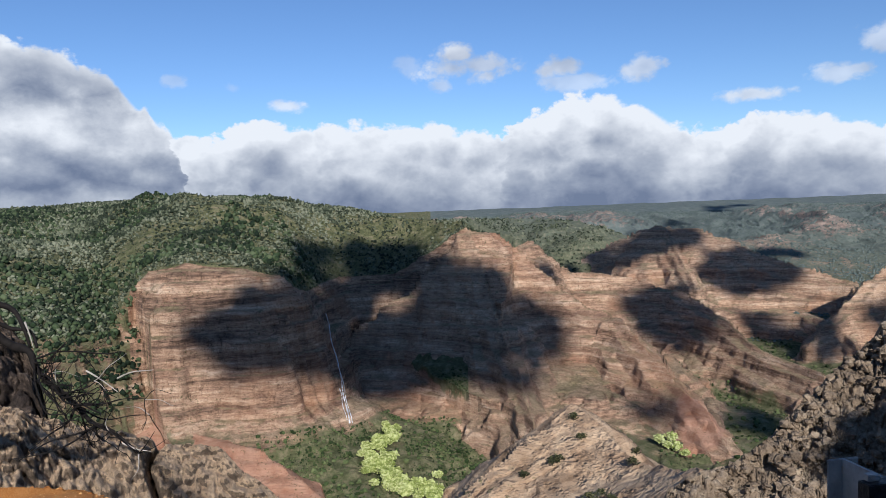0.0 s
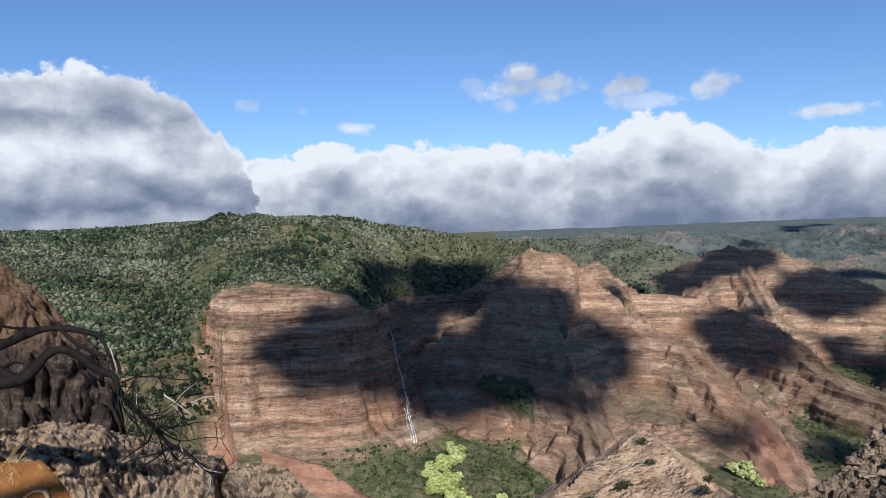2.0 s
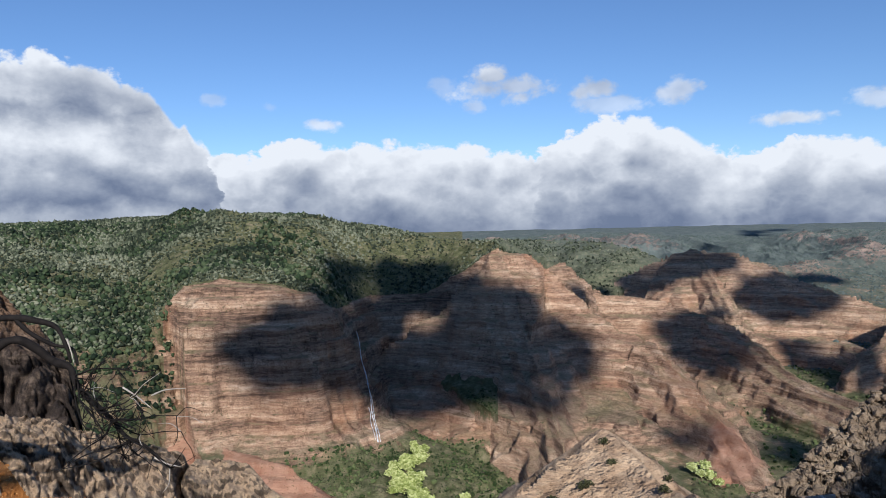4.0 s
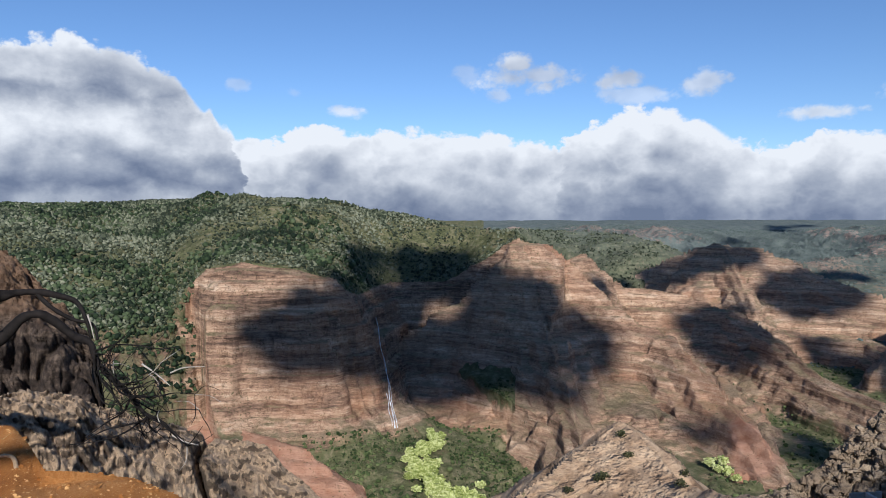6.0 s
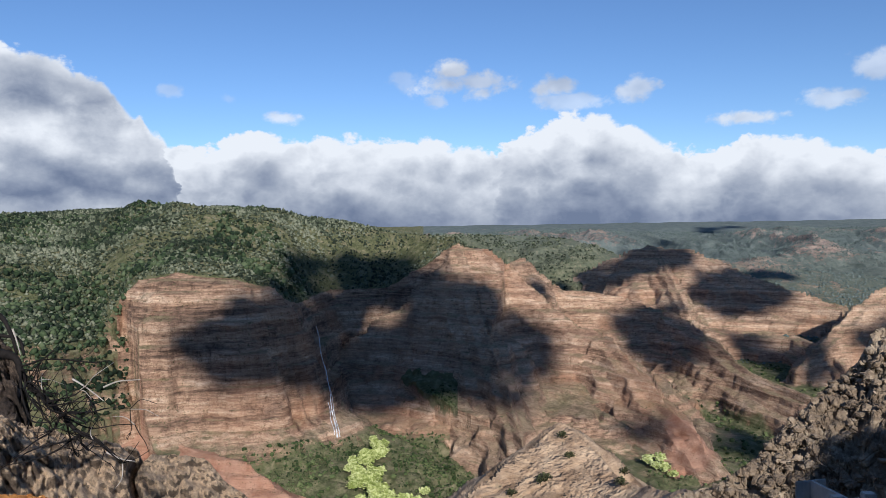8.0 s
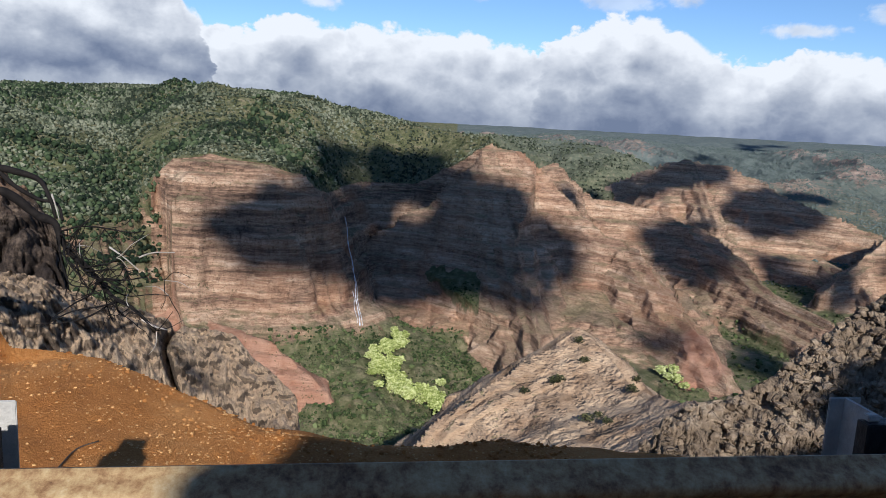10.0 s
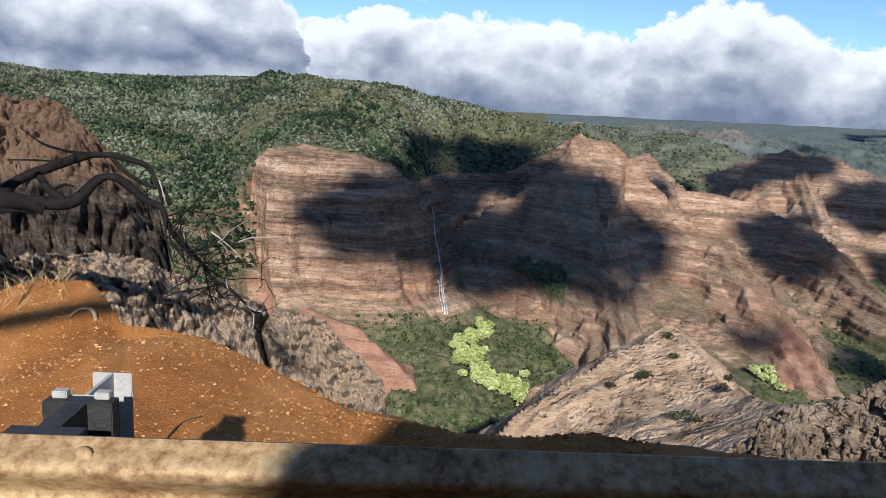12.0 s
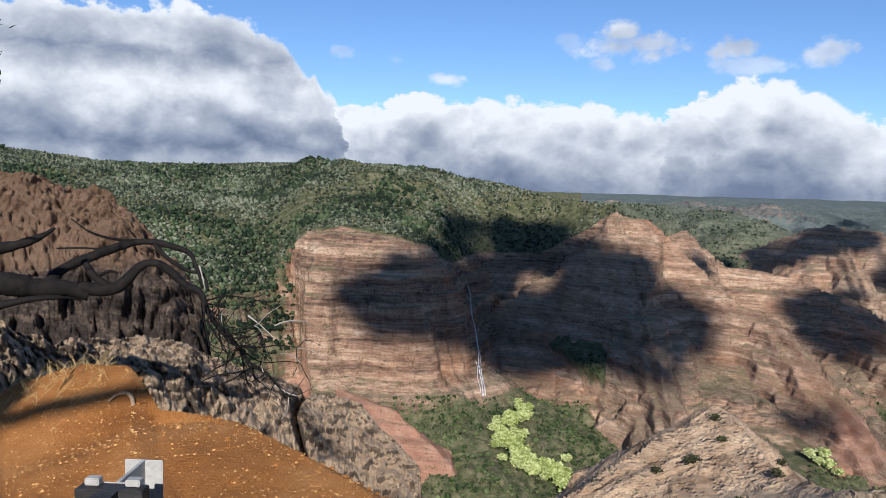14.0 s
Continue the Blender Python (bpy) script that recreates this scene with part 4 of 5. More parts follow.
def build_rail():
    rail = tagged(new("guardrail"), "weathered steel corrugated guardrail with rusty yellowish stains", "guardrail")
    rail.matrix_world = RAIL
    prof = [(0.0, 0.0), (0.008, -0.008), (0.022, -0.016), (0.044, -0.026), (0.055, -0.034), (0.059, -0.044), (0.057, -0.055), (0.046, -0.068), (0.022, -0.090), (0.006, -0.108), (0.0, -0.120)]
    prof = prof + [(d, -0.240 - z) for d, z in prof[-2::-1]]
    bm = bmesh.new()
    xs = [-7.0 + 0.25 * i for i in range(57)]
    rows_ = []
    for x in xs:
        front = [bm.verts.new((x, -d, TOP + z)) for d, z in prof]
        rear = [bm.verts.new((x, -d + 0.004, TOP + z + 0.0005)) for d, z in prof]
        rows_.append(front + rear[::-1])
    for a, b in zip(rows_[:-1], rows_[1:]):
        n = len(a)
        for i in range(n):
            bm.faces.new((a[i], b[i], b[(i + 1) % n], a[(i + 1) % n]))
    part("beam", bm, STEEL, rail, smooth=True)
    dark = plain("grey_block", (0.040, 0.039, 0.038), 0.5, 0.2, 30)
    galv = plain("galvanised_steel", (0.40, 0.39, 0.36), 0.65, 0.1, 25, 0.2)
    for i in range(-2, 4):
        c = -0.945 + 2.1 * i
        post = tagged(new("guardrail_post"), "galvanised steel guardrail post with a dark grey spacer block", "guardrail post", "guardrail posts")
        post.matrix_world = RAIL @ pose(c, 0.0, 0)
        for name, mat, y0, y1, top, low, wd, web in (("spacer_block", dark, 0.006, 0.200, TOP - 0.002, 0.36, 0.074, 0.022), ("upright", galv, 0.202, 0.345, TOP - 0.002, -0.6, 0.046, 0.004)):
            bm = bmesh.new()
            th = 0.040 if mat is dark else 0.006
            box(bm, -wd, wd, y0, y0 + th, low, top, 0.002)
            box(bm, -wd, wd, y1 - th, y1, low, top, 0.002)
            box(bm, -web, web, y0 + th, y1 - th, low, top)
            part(name, bm, mat, post)
        for sx in (-0.045, 0.045):
            bm = bmesh.new()
            box(bm, sx - 0.016, sx + 0.016, 0.178, 0.2, TOP - 0.001, TOP + 0.015, 0.002)
            part("lug", bm, galv, post)
    for c in (-1.06, -0.845):
        bm = bmesh.new()
        bmesh.ops.create_uvsphere(bm, u_segments=16, v_segments=8, radius=0.016, matrix=pose(c, -0.034, TOP - 0.020, 62) @ Matrix.Diagonal((1.15, 1, 0.45, 1)))
        part("bolt", bm, STEEL, rail, smooth=True)


build_rail()


# ---- waterfall ----
def build_waterfall():
    water, k = material("falling_water")
    pos = k.add("ShaderNodeNewGeometry").outputs["Position"]
    finish(k, k.ramp(k.noise(pos, 0.3, 5, 0.7), [(0.35, (0.35, 0.37, 0.40)), (0.6, (0.85, 0.87, 0.9))]), 0.5)
    fall = tagged(new("waterfall"), "thin white waterfall in two tiers down the dark cliff", "waterfall")
    rng = random.Random(5)
    for a0, s0, a1, s1, wd in ((-8.4, -.131, -7.62, -.205, 1.2), (-7.62, -.203, -6.95, -.284, 1.3), (-7.45, -.215, -6.75, -.284, 0.8), (-7.6, -.235, -7.15, -.280, 0.6)):
        bm = bmesh.new()
        last = None
        for i in range(41):
            t = i / 40
            a, sl = a0 + (a1 - a0) * t + 0.05 * math.sin(9 * t), s0 + (s1 - s0) * t
            r = meet(a, sl) - 3.0
            x, y, z = polar(a, r, sl)
            h = wd * (0.2 + 0.75 * rng.random())
            row = [bm.verts.new(p) for p in ((x - h, y, z), (x, y - 1.0, z), (x + h, y, z), (x, y + 1.0, z))]
            if last:
                for j in range(4):
                    bm.faces.new((last[j], row[j], row[(j + 1) % 4], last[(j + 1) % 4]))
            last = row
        part("cascade", bm, water, fall, smooth=True)


build_waterfall()


# ---- trees that can be told apart on the canyon floor and the near spur ----
BARK = plain("bark", (0.085, 0.06, 0.042), 0.9, 0, 8)
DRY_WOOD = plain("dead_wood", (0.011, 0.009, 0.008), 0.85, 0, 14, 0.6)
GREY_WOOD = plain("bleached_wood", (0.36, 0.33, 0.29), 0.85, 0, 14, 0.3)


def tube(bm, pts, radii, sides=7):
    """A bent branch through the places given."""
    pts = [Vector(p) for p in pts]
    last = None
    for i, p in enumerate(pts):
        d = (pts[min(i + 1, len(pts) - 1)] - pts[max(i - 1, 0)]).normalized()
        u = d.orthogonal().normalized() if i == 0 else (u - d * u.dot(d)).normalized()
        v = d.cross(u)
        ring = [bm.verts.new(p + (u * math.cos(6.2832 * j / sides) + v * math.sin(6.2832 * j / sides)) * radii[i]) for j in range(sides)]
        if last:
            for j in range(sides):
                bm.faces.new((last[j], last[(j + 1) % sides], ring[(j + 1) % sides], ring[j]))
        last = ring
    bm.faces.new(last)


def smooth_line(pts, n):
    """n places on a smooth line through pts."""
    pts = np.array(pts, float)
    ext = np.vstack([2 * pts[0] - pts[1], pts, 2 * pts[-1] - pts[-2]])
    out = []
    for t in np.linspace(0, len(pts) - 1.001, n):
        i, f = int(t), t - int(t)
        p0, p1, p2, p3 = ext[i:i + 4]
        out.append(0.5 * (2 * p1 + (p2 - p0) * f + (2 * p0 - 5 * p1 + 4 * p2 - p3) * f * f + (3 * p1 - p0 - 3 * p2 + p3) * f ** 3))
    return np.array(out)


def tree(name, label, group, mat, height, spread, n, seed, size=0.16):
    rng = np.random.RandomState(seed)
    t = tagged(new(name), label, "tree", group)
    bm = bmesh.new()
    tube(bm, [(0, 0, -1), (0.02 * height, 0, height * 0.3), (-0.02 * height, 0.03 * height, height * 0.62)], [height * 0.035, height * 0.028, height * 0.012])
    for i in range(5):
        a = 6.28 * i / 5 + rng.rand()
        tube(bm, [(0, 0, height * (0.25 + 0.06 * i)), (math.cos(a) * spread * 0.35, math.sin(a) * spread * 0.35, height * (0.45 + 0.05 * i)), (math.cos(a) * spread * 0.7, math.sin(a) * spread * 0.7, height * (0.55 + 0.06 * i))],
             [height * 0.014, height * 0.010, height * 0.004], 5)
    part("trunk", bm, BARK, t)
    u = rng.randn(n, 3)
    u /= np.linalg.norm(u, axis=1)[:, None]
    rad = rng.rand(n) ** 0.45
    lobes = 1 + 0.35 * np.sin(3 * np.arctan2(u[:, 1], u[:, 0]) + seed) * (1 - np.abs(u[:, 2]))
    pl = u * (rad * lobes)[:, None] * np.array((spread, spread, height * 0.36)) + np.array((0, 0, height * 0.62))
    crown = clumps("crown", pl, spread * size * (0.6 + 0.9 * rng.rand(n)), mat, seed + 50, 0.7, 0.35)
    crown.parent = t
    return t


def plant(ob, spots, seed, low=0.75, high=1.25, r_fixed=None):
    rng = np.random.RandomState(seed)
    for i, (a, r) in enumerate(spots):
        x, y, h = (float(v[0]) for v in land(np.array([float(a)]), np.array([float(r)]))[:3])
        k = low + (high - low) * rng.rand()
        m = pose(x, y, h - 0.3, 0, 0, 360 * rng.rand())
        if i == 0:
            ob.matrix_world, ob.scale = m, (1, 1, 1)
        else:
            c = copy_thing(ob, m)
            c.scale = (k, k, k * (0.85 + 0.3 * rng.rand()))


def build_trees():
    rng = np.random.RandomState(21)
    way = [(-3.9, -.305), (-4.2, -.318), (-4.9, -.330), (-5.6, -.342), (-5.2, -.356), (-4.6, -.364), (-4.0, -.372), (-3.2, -.380), (-2.6, -.388), (-1.6, -.392), (-0.9, -.398), (-0.1, -.406), (0.6, -.414), (1.3, -.424)]
    spots = []
    for a, sl in way:
        for j in range(7):
            aa = a + rng.randn() * 0.42
            spots.append((aa, meet(aa, sl + rng.randn() * 0.008)))
    a1 = tree("pale_tree", "pale yellow green broadleaf tree on the canyon floor", "pale trees in the valley", PALE_LEAF, 12, 7.5, 170, 1, 0.13)
    plant(a1, spots[::2], 3)
    a2 = tree("pale_tree", "pale yellow green broadleaf tree on the canyon floor", "pale trees in the valley", PALE_LEAF, 13, 6.5, 160, 2, 0.13)
    plant(a2, spots[1::2], 4)
    a3 = tree("pale_tree", "pale yellow green broadleaf tree below the red scree", "pale trees in the valley", PALE_LEAF, 14, 7.0, 160, 3, 0.13)
    plant(a3, [(17.0, meet(17.0, -.322)), (17.6, meet(17.6, -.328)), (18.2, meet(18.2, -.332)), (18.9, meet(18.9, -.338)), (17.9, meet(17.9, -.318))], 5)
    b = tree("bush", "dark green shrub clinging to the tan slope", "shrubs on the slope", DARK_LEAF, 3.4, 2.0, 90, 6, 0.14)
    plant(b, [(aa, meet(aa, ss, 60)) for aa, ss in ((15.0, -.352), (15.3, -.338), (11.2, -.318), (12.6, -.395), (11.8, -.405), (13.3, -.402), (6.6, -.372), (9.3, -.352), (8.9, -.358), (10.6, -.292))], 7, 0.6, 1.3)


build_trees()


# ---- dead tree over the ledge ----
def at(a, slope, r, ez=1.416):
    return 0.161 + r * math.sin(radians(a)), -0.9 + r * math.cos(radians(a)), ez + r * slope


def reach(a):
    return float(np.interp(a, [-56, -45, -30, -20], [6.0, 6.6, 6.5, 5.6]))


def build_dead_tree():
    rng = random.Random(8)
    dead = tagged(new("dead_tree"), "leafless dead tree with dark crooked limbs over the ledge", "tree")
    foot = at(-56, -.27, 6.0)
    dead.location = foot
    base = Vector(foot)

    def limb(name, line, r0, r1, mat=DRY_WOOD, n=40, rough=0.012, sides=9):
        pts = smooth_line([at(a, sl, reach(a) + dr) for a, sl, dr in line], n)
        bm = bmesh.new()
        out, rad = [], []
        for i, p in enumerate(pts):
            t = i / (n - 1)
            q = Vector(p) - base
            q += Vector(noise.noise_vector(Vector(p) * 3.0)) * rough
            out.append(q)
            rad.append((r0 + (r1 - r0) * t) * (1 + 0.30 * noise.noise(Vector(p) * 6.0) + 0.15 * noise.noise(Vector(p) * 19.0)))
        tube(bm, out, rad, sides)
        part(name, bm, mat, dead, smooth=True)
        return pts

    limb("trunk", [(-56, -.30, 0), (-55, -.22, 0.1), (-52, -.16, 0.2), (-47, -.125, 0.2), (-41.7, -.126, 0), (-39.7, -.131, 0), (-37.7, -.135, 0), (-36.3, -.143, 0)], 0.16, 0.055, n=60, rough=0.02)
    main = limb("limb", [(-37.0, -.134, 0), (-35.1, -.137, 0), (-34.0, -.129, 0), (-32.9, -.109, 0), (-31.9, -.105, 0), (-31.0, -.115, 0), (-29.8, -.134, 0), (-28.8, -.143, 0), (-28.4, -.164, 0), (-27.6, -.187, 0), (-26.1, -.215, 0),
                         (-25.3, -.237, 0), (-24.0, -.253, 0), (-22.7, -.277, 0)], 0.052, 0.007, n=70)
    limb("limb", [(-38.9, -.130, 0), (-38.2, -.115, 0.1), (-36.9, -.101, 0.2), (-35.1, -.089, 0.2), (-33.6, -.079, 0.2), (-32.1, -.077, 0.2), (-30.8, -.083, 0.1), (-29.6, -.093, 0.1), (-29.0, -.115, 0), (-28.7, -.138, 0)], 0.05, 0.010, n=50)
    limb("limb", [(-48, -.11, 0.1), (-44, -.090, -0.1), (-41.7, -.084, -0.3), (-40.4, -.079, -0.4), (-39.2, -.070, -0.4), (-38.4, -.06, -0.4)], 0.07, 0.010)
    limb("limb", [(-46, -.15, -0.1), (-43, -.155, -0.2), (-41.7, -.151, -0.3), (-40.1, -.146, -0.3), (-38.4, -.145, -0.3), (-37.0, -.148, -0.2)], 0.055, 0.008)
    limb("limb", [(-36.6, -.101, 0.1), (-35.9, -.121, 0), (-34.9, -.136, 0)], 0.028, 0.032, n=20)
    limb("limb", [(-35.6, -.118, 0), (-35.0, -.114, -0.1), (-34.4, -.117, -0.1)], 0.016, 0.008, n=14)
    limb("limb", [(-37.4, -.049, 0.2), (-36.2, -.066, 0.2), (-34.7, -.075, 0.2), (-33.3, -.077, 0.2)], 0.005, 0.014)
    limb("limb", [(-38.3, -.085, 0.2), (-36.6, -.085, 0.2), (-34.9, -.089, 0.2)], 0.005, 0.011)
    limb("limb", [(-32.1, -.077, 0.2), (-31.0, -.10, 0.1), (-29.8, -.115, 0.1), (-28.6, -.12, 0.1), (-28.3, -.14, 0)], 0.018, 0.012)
    seconds = []
    for a, sl in ((-28.6, -.150), (-28.2, -.17), (-27.6, -.187), (-26.6, -.206), (-26.1, -.215), (-25.3, -.237), (-27.2, -.196), (-28.4, -.16)):
        for j in range(2):
            da, ds = 0.8 + 4.6 * rng.random(), 0.01 - 0.09 * rng.random()
            mid = (a + da * 0.5 + rng.uniform(-0.6, 0.6), sl + ds * (0.1 + 0.9 * rng.random()), rng.uniform(-0.4, 0.4))
            end = (a + da, sl + ds, rng.uniform(-0.8, 0.6))
            limb("twig", [(a, sl, 0), mid, end], 0.008, 0.003, n=18, rough=0.06, sides=5)
            seconds += [mid, end, ((a + mid[0]) / 2, (sl + mid[1]) / 2, mid[2] / 2)]
    # the low spray that reaches back to the left
    limb("twig", [(-26.1, -.215, 0), (-26.6, -.235, -0.1), (-27.8, -.247, -0.3), (-29.2, -.262, -0.5)], 0.010, 0.003, n=18, sides=5)
    limb("twig", [(-24.6, -.246, 0), (-26.2, -.252, -0.2), (-28.0, -.256, -0.4), (-29.9, -.272, -0.5)], 0.010, 0.003, n=18, sides=5)
    limb("twig", [(-24.9, -.243, 0), (-26.5, -.262, -0.2), (-28.2, -.268, -0.4), (-30.2, -.268, -0.5)], 0.009, 0.003, n=18, sides=5)
    for i in range(120):
        a, sl, dr = rng.choice(seconds)
        da, ds = rng.uniform(-1.8, 2.4), rng.uniform(-0.04, 0.034)
        pale = rng.random() < 0.10
        limb("twig", [(a, sl, dr), (a + da * 0.5 + rng.uniform(-.25, .25), sl + ds * 0.5 + rng.uniform(-.008, .008), dr + rng.uniform(-.15, .15)), (a + da, sl + ds, dr + rng.uniform(-.3, .3))], 0.0042, 0.0018,
             GREY_WOOD if pale else DRY_WOOD, n=9, rough=0.04, sides=4)
    for line in ([(-25.3, -.176, 0), (-24.6, -.186, 0), (-24.0, -.196, 0), (-23.4, -.207, 0)], [(-28.9, -.108, 0), (-28.7, -.122, 0), (-28.5, -.140, 0)], [(-23.2, -.272, -0.3), (-22.4, -.282, -0.3), (-21.4, -.288, -0.3)], [(-23.4, -.19, 0), (-22.4, -.184, 0), (-20.9, -.183, 0)]):
        limb("twig", line, 0.008, 0.003, GREY_WOOD, n=14, sides=5)


build_dead_tree()


# ---- stones, straw and a stick on the soil ----
def build_litter():
    rng = np.random.RandomState(31)
    n = 26000
    a, r = -50 + 66 * rng.rand(n), np.sqrt(1.3 ** 2 + (5.4 ** 2 - 1.3 ** 2) * rng.rand(n))
    x, y, z = near_ground(a, r)
    dense = fbm(x, y, 0.7, 3) + 0.6 * fbm(x, y, 0.25, 2)
    ok = (r < lerp_table(a, EDGE, 1) + 0.15) & (rng.rand(n) < 0.45 + 0.8 * dense)
    pl = np.stack([x, y, z], -1)[ok]
    stone = plain("pale_stone", (0.60, 0.34, 0.13), 0.9, 0, 60, 0.35)
    size = 0.0016 + 0.0062 * rng.rand(len(pl)) ** 3 + 0.005 * (rng.rand(len(pl)) > 0.988)
    tagged(clumps("gravel", pl, size, stone, 32, 0.5, 0.35, 0, False, 0.35), "loose pale orange gravel scattered over the soil", "gravel", kind="stuff")
    # crumbs along the soil edge
    n = 420
    a = -34 + 44 * rng.rand(n)
    r = lerp_table(a, EDGE, 1) + 0.22 * rng.randn(n)
    x, y, z = near_ground(a, r)
    tagged(clumps("soil_clods", np.stack([x, y, z], -1), 0.004 + 0.010 * rng.rand(n) ** 2, SOIL, 33, 0.7, 0.35, 0, False, 0.4), "crumbly orange clods along the eroded soil edge", "soil", kind="stuff")
    straw = plain("straw", (0.50, 0.36, 0.16), 0.9, 0, 30, 0.3)
    bm = bmesh.new()
    for i in range(420):
        aa = -50 + 15 * random.random()
        rr = 4.6 + 1.2 * random.random()
        gx, gy, gz = (float(v[0]) for v in near_ground(np.array([aa]), np.array([rr])))
        h, th, lean = 0.02 + 0.09 * random.random(), 6.28 * random.random(), 0.10 + 0.15 * random.random()
        dx, dy = math.cos(th) * lean, math.sin(th) * lean
        w_ = 0.0016
        p = [bm.verts.new(q) for q in ((gx - w_, gy, gz - 0.01), (gx + w_, gy, gz - 0.01), (gx + dx * 0.5 + w_, gy + dy * 0.5, gz + h * 0.7), (gx + dx, gy + dy, gz + h * 0.8), (gx + dx * 0.5 - w_, gy + dy * 0.5, gz + h * 0.7))]
        bm.faces.new(p)
    tagged(part("dry_grass", bm, straw), "tufts of dry straw coloured grass at the soil edge", "grass", kind="stuff")
    bm = bmesh.new()
    pts = []
    for aa, rr, up in ((-35.2, 4.5, 0.01), (-34.6, 4.5, 0.03), (-34.0, 4.46, 0.035), (-33.65, 4.42, 0.02), (-33.5, 4.36, 0.0)):
        gx, gy, gz = (float(v[0]) for v in near_ground(np.array([aa]), np.array([rr])))
        pts.append((gx, gy, gz + up))
    tube(bm, smooth_line(pts, 24), [0.007 + 0.005 * i / 23 for i in range(24)], 8)
    tagged(part("stick", bm, plain("stick_wood", (0.42, 0.30, 0.18), 0.85, 0, 30), smooth=True), "bent pale dry stick lying on the orange soil", "stick")
    bm = bmesh.new()
    pts = []
    for aa, rr in ((-30.6, 2.75), (-29.4, 2.8), (-28.0, 2.95), (-26.5, 3.0)):
        gx, gy, gz = (float(v[0]) for v in near_ground(np.array([aa]), np.array([rr])))
        pts.append((gx, gy, gz + 0.008))
    tube(bm, smooth_line(pts, 16), [0.003] * 16, 5)
    tagged(part("dry_twig", bm, BARK, smooth=True), "thin dry twig lying on the orange soil", "twig")


build_litter()


# ---- trees added out of view behind the lookout to shade the rail and the bank ----
LEAF = leaf_material("dark_leaves", (0.012, 0.025, 0.006), (0.03, 0.055, 0.015), (0.06, 0.09, 0.03), 2.0)


def shade_tree(foot, lumps, limbs, n, seed, label):
    rng = np.random.RandomState(seed)
    t = tagged(new("tree"), label, "tree")
    t.location = foot
    base = np.array(foot)
    bm = bmesh.new()
    for line, r0, r1 in limbs:
        pts = smooth_line(np.array(line) - base, 20)
        tube(bm, pts, [r0 + (r1 - r0) * i / 19 for i in range(20)], 9)
    part("trunk", bm, BARK, t, smooth=True)
    pl, size = [], []
    for c, rad in lumps:
        m = int(n * rad[0] * rad[2])
        u = rng.randn(m, 3)
        u /= np.linalg.norm(u, axis=1)[:, None]
        pl.append(np.array(c) + u * (rng.rand(m) ** 0.4)[:, None] * np.array(rad) - base)
        size.append(0.10 + 0.14 * rng.rand(m))
    crown = clumps("crown", np.vstack(pl), np.concatenate(size), LEAF, seed + 1, 0.7, 0.4)
    crown.parent = t
    return t


# added crown, its outline set by the shade wanted on rail and bank
shade_tree((3.9, -5.2, -0.1), [((1.34, -4, 2.50), (1.05, 0.6, 0.60)), ((2.2, -4, 3.02), (0.75, 0.5, 0.62)), ((0.85, -4, 1.7), (1.2, 0.6, 0.7)), ((3.0, -4, 2.86), (1.35, 0.6, 0.85)), ((3.2, -4, 1.8), (1.3, 0.6, 0.6)), ((4.3, -4, 2.6), (1.1, 0.6, 0.65)), ((5.8, -4, 2.8), (1.0, 0.6, 0.68)), ((7.3, -4, 3.5), (1.15, 0.7, 1.3))],
           [([(3.9, -5.2, -0.3), (4.0, -5.0, 1.0), (4.2, -4.4, 2.0), (4.6, -4.1, 2.9)], 0.2, 0.07), ([(4.0, -5.0, 1.0), (3.1, -4.5, 1.9), (1.6, -4.1, 2.7)], 0.1, 0.03), ([(4.2, -4.4, 2.0), (5.9, -4.2, 2.6), (7.7, -4.0, 3.2)], 0.1, 0.03)],
           1300, 41, "unseen leafy tree added behind the lookout to shade the rail")
# added out of view to cut sky light from behind
shade_tree((8.3, -9.5, 0.0), [((8.3, -9, 2.9), (4.2, 1.8, 2.8)), ((11.2, -8, 2.6), (3.0, 2.0, 2.4)), ((5.9, -8.5, 1.9), (2.0, 1.4, 1.6))],
           [([(8.3, -9.5, -0.3), (8.2, -9.3, 1.8), (8.3, -9, 4.0)], 0.24, 0.08), ([(8.2, -9.3, 1.2), (7.1, -8.8, 1.8), (5.9, -8.5, 2.2)], 0.12, 0.04), ([(8.2, -9.3, 1.4), (9.7, -8.6, 2.2), (11.2, -8, 2.6)], 0.12, 0.04)],
           110, 47, "unseen broad tree added further back to cut the sky light")
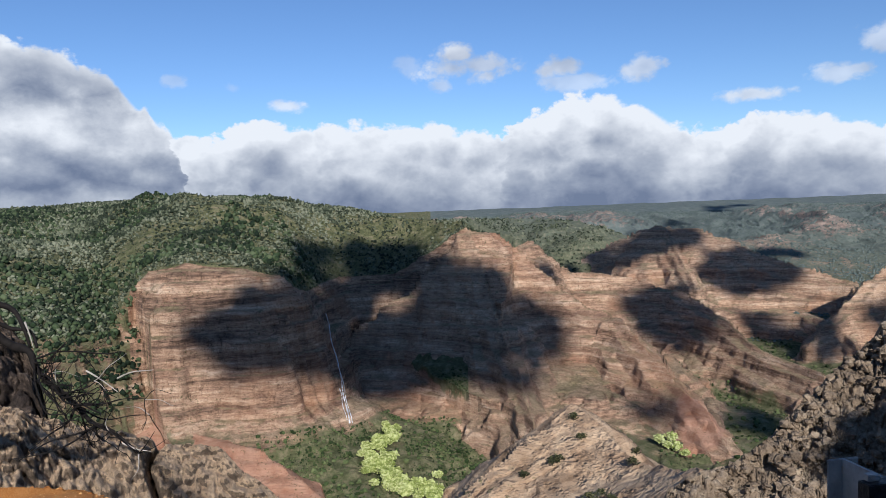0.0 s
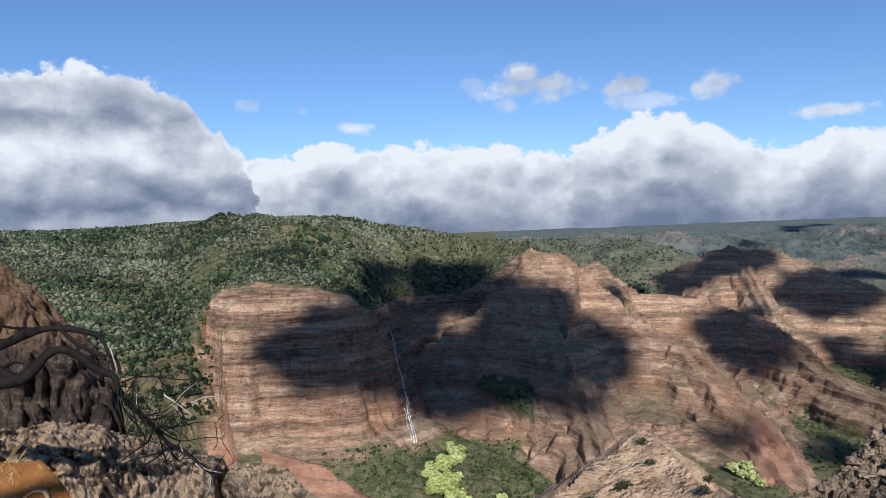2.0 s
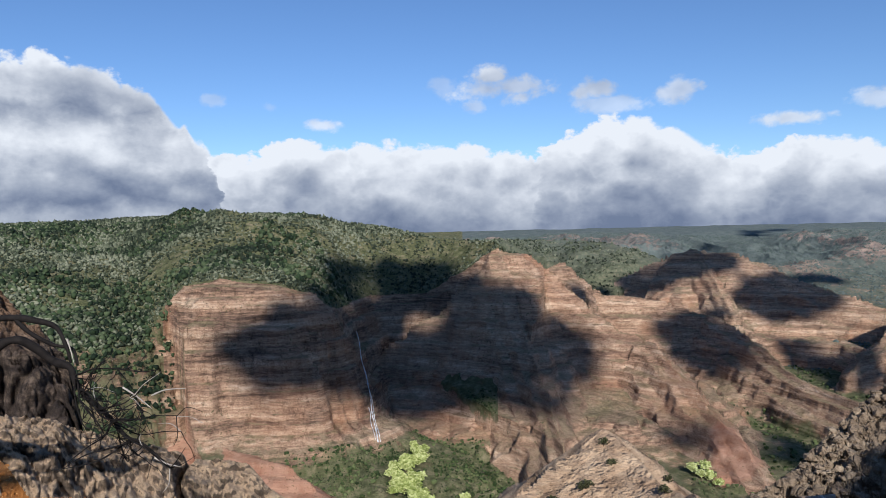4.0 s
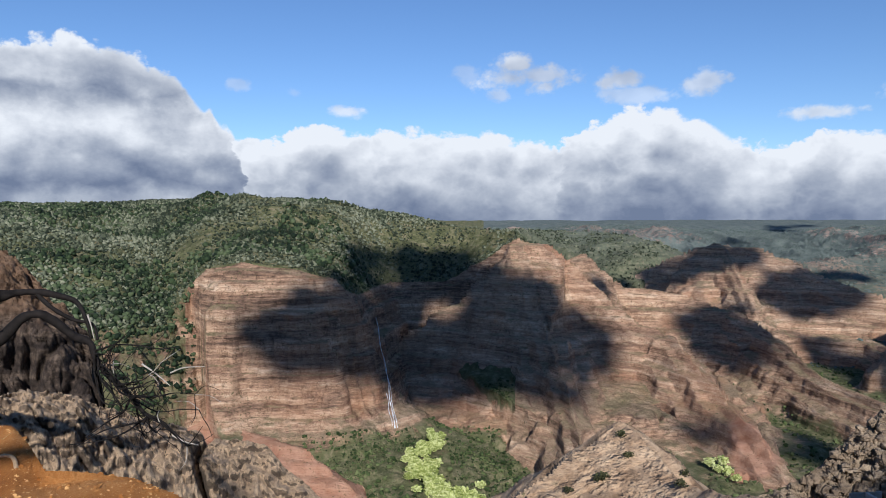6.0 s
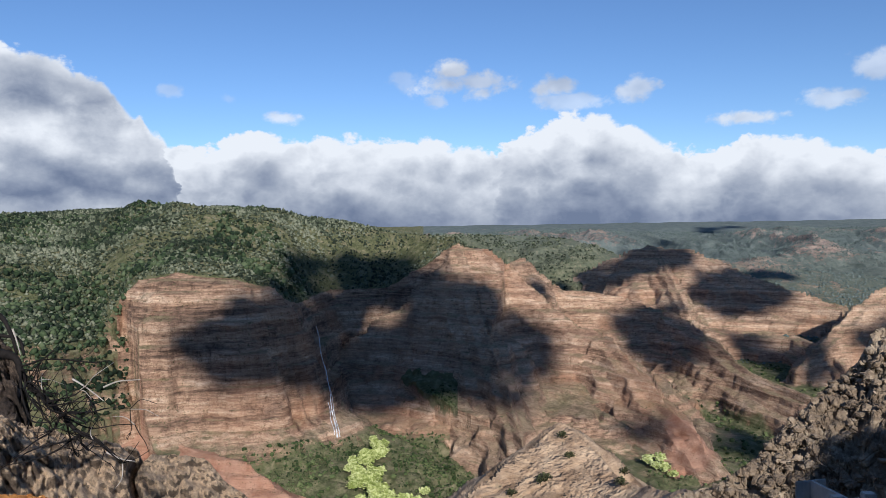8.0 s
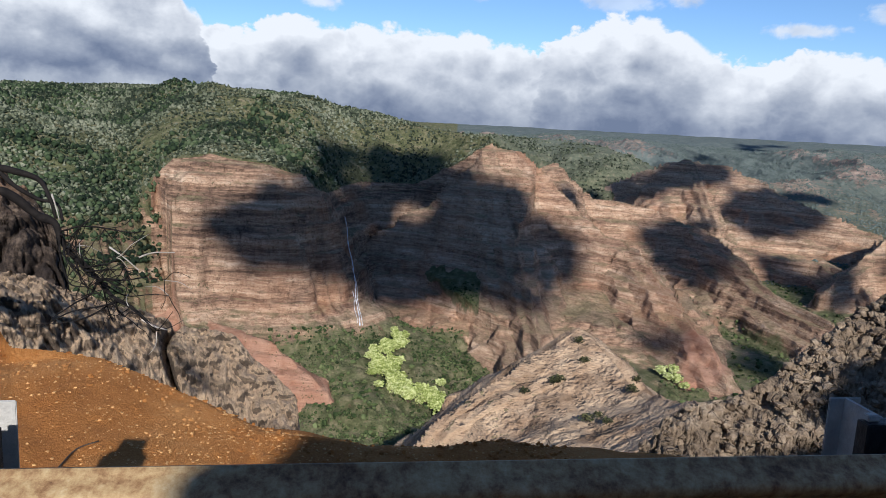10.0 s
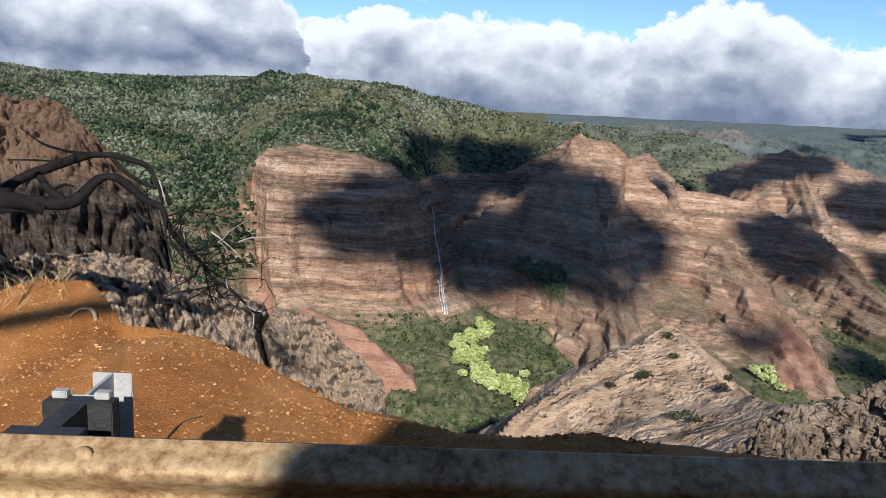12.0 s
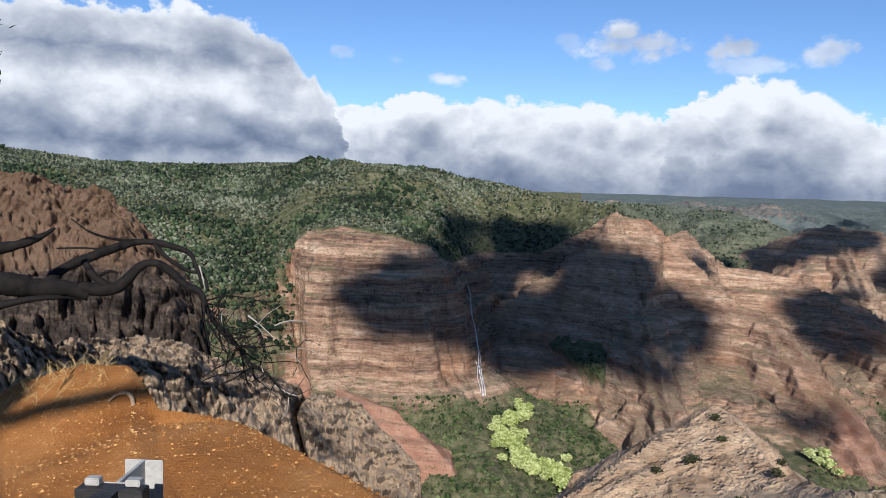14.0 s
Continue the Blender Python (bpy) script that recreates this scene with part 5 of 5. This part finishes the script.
# unseen row, added to keep low sky light off the shaded rail
for k_ in range(4):
    x_ = -4.6 + 4.4 * k_
    shade_tree((x_, -7.4, 0.0), [((x_ - 0.9, -7.2, 1.7), (1.7, 0.9, 1.5)), ((x_ + 1.1, -7.4, 2.1), (1.7, 0.9, 1.5)), ((x_, -7.3, 2.9), (1.5, 0.8, 0.9))],
               [([(x_, -7.4, -0.3), (x_ + 0.1, -7.4, 1.2), (x_ - 0.1, -7.3, 3.0)], 0.14, 0.04)], 260, 61 + k_, "unseen bushy tree added in a row to block low sky light")
# only its sprigs come into view; crown and limb are placed to shade the soil
left_tree = shade_tree((-4.4, -4.2, -0.1), [((-2.75, -4, 3.62), (0.8, 0.6, 0.36)), ((-3.9, -4, 3.2), (1.0, 0.7, 0.6))],
                       [([(-4.4, -4.2, -0.3), (-4.3, -4.2, 1.4), (-3.6, -4.0, 2.6), (-3.1, -4.0, 3.3)], 0.16, 0.06), ([(-3.6, -4.0, 2.7), (-1.9, -4.0, 3.55), (-0.9, -4.0, 3.90), (0.0, -4.0, 3.92), (0.7, -4.0, 3.84)], 0.09, 0.04),
                        ([(-4.35, -4.2, 1.2), (-5.2, -1.0, 2.0), (-4.2, 1.6, 1.9), (-3.25, 2.75, 1.60)], 0.05, 0.006)], 420, 43, "leafy tree at the edge of the lookout")


def build_sprigs():
    rng = random.Random(4)
    for c, spread in ((at(-42.7, .145, 5.0), 0.045), (at(-42.9, .175, 5.0), 0.05), (at(-42.7, .115, 5.0), 0.04), (at(-43.1, .037, 5.0), 0.04), (at(-44.4, .10, 5.0), 0.09)):
        bm = bmesh.new()
        for i in range(46):
            p = Vector(c) + Vector((rng.gauss(0, spread), rng.gauss(0, spread), rng.gauss(0, spread * 0.8)))
            d = Vector((rng.uniform(-1, 1), rng.uniform(-1, 1), rng.uniform(0, 1.3))).normalized()
            sd = d.orthogonal().normalized() * 0.010
            up = d.cross(sd).normalized() * 0.002
            ring = [bm.verts.new(q) for q in (p, p + d * 0.025 + sd, p + d * 0.055, p + d * 0.025 - sd)]
            top = bm.verts.new(p + d * 0.027 + up)
            for j in range(4):
                bm.faces.new((ring[j], ring[(j + 1) % 4], top))
            bm.faces.new(ring[::-1])
        ob = tagged(part("sprig", bm, LEAF), kind="stuff")
        ob.parent = left_tree
        ob.matrix_parent_inverse = Matrix.Translation(left_tree.location).inverted()


build_sprigs()
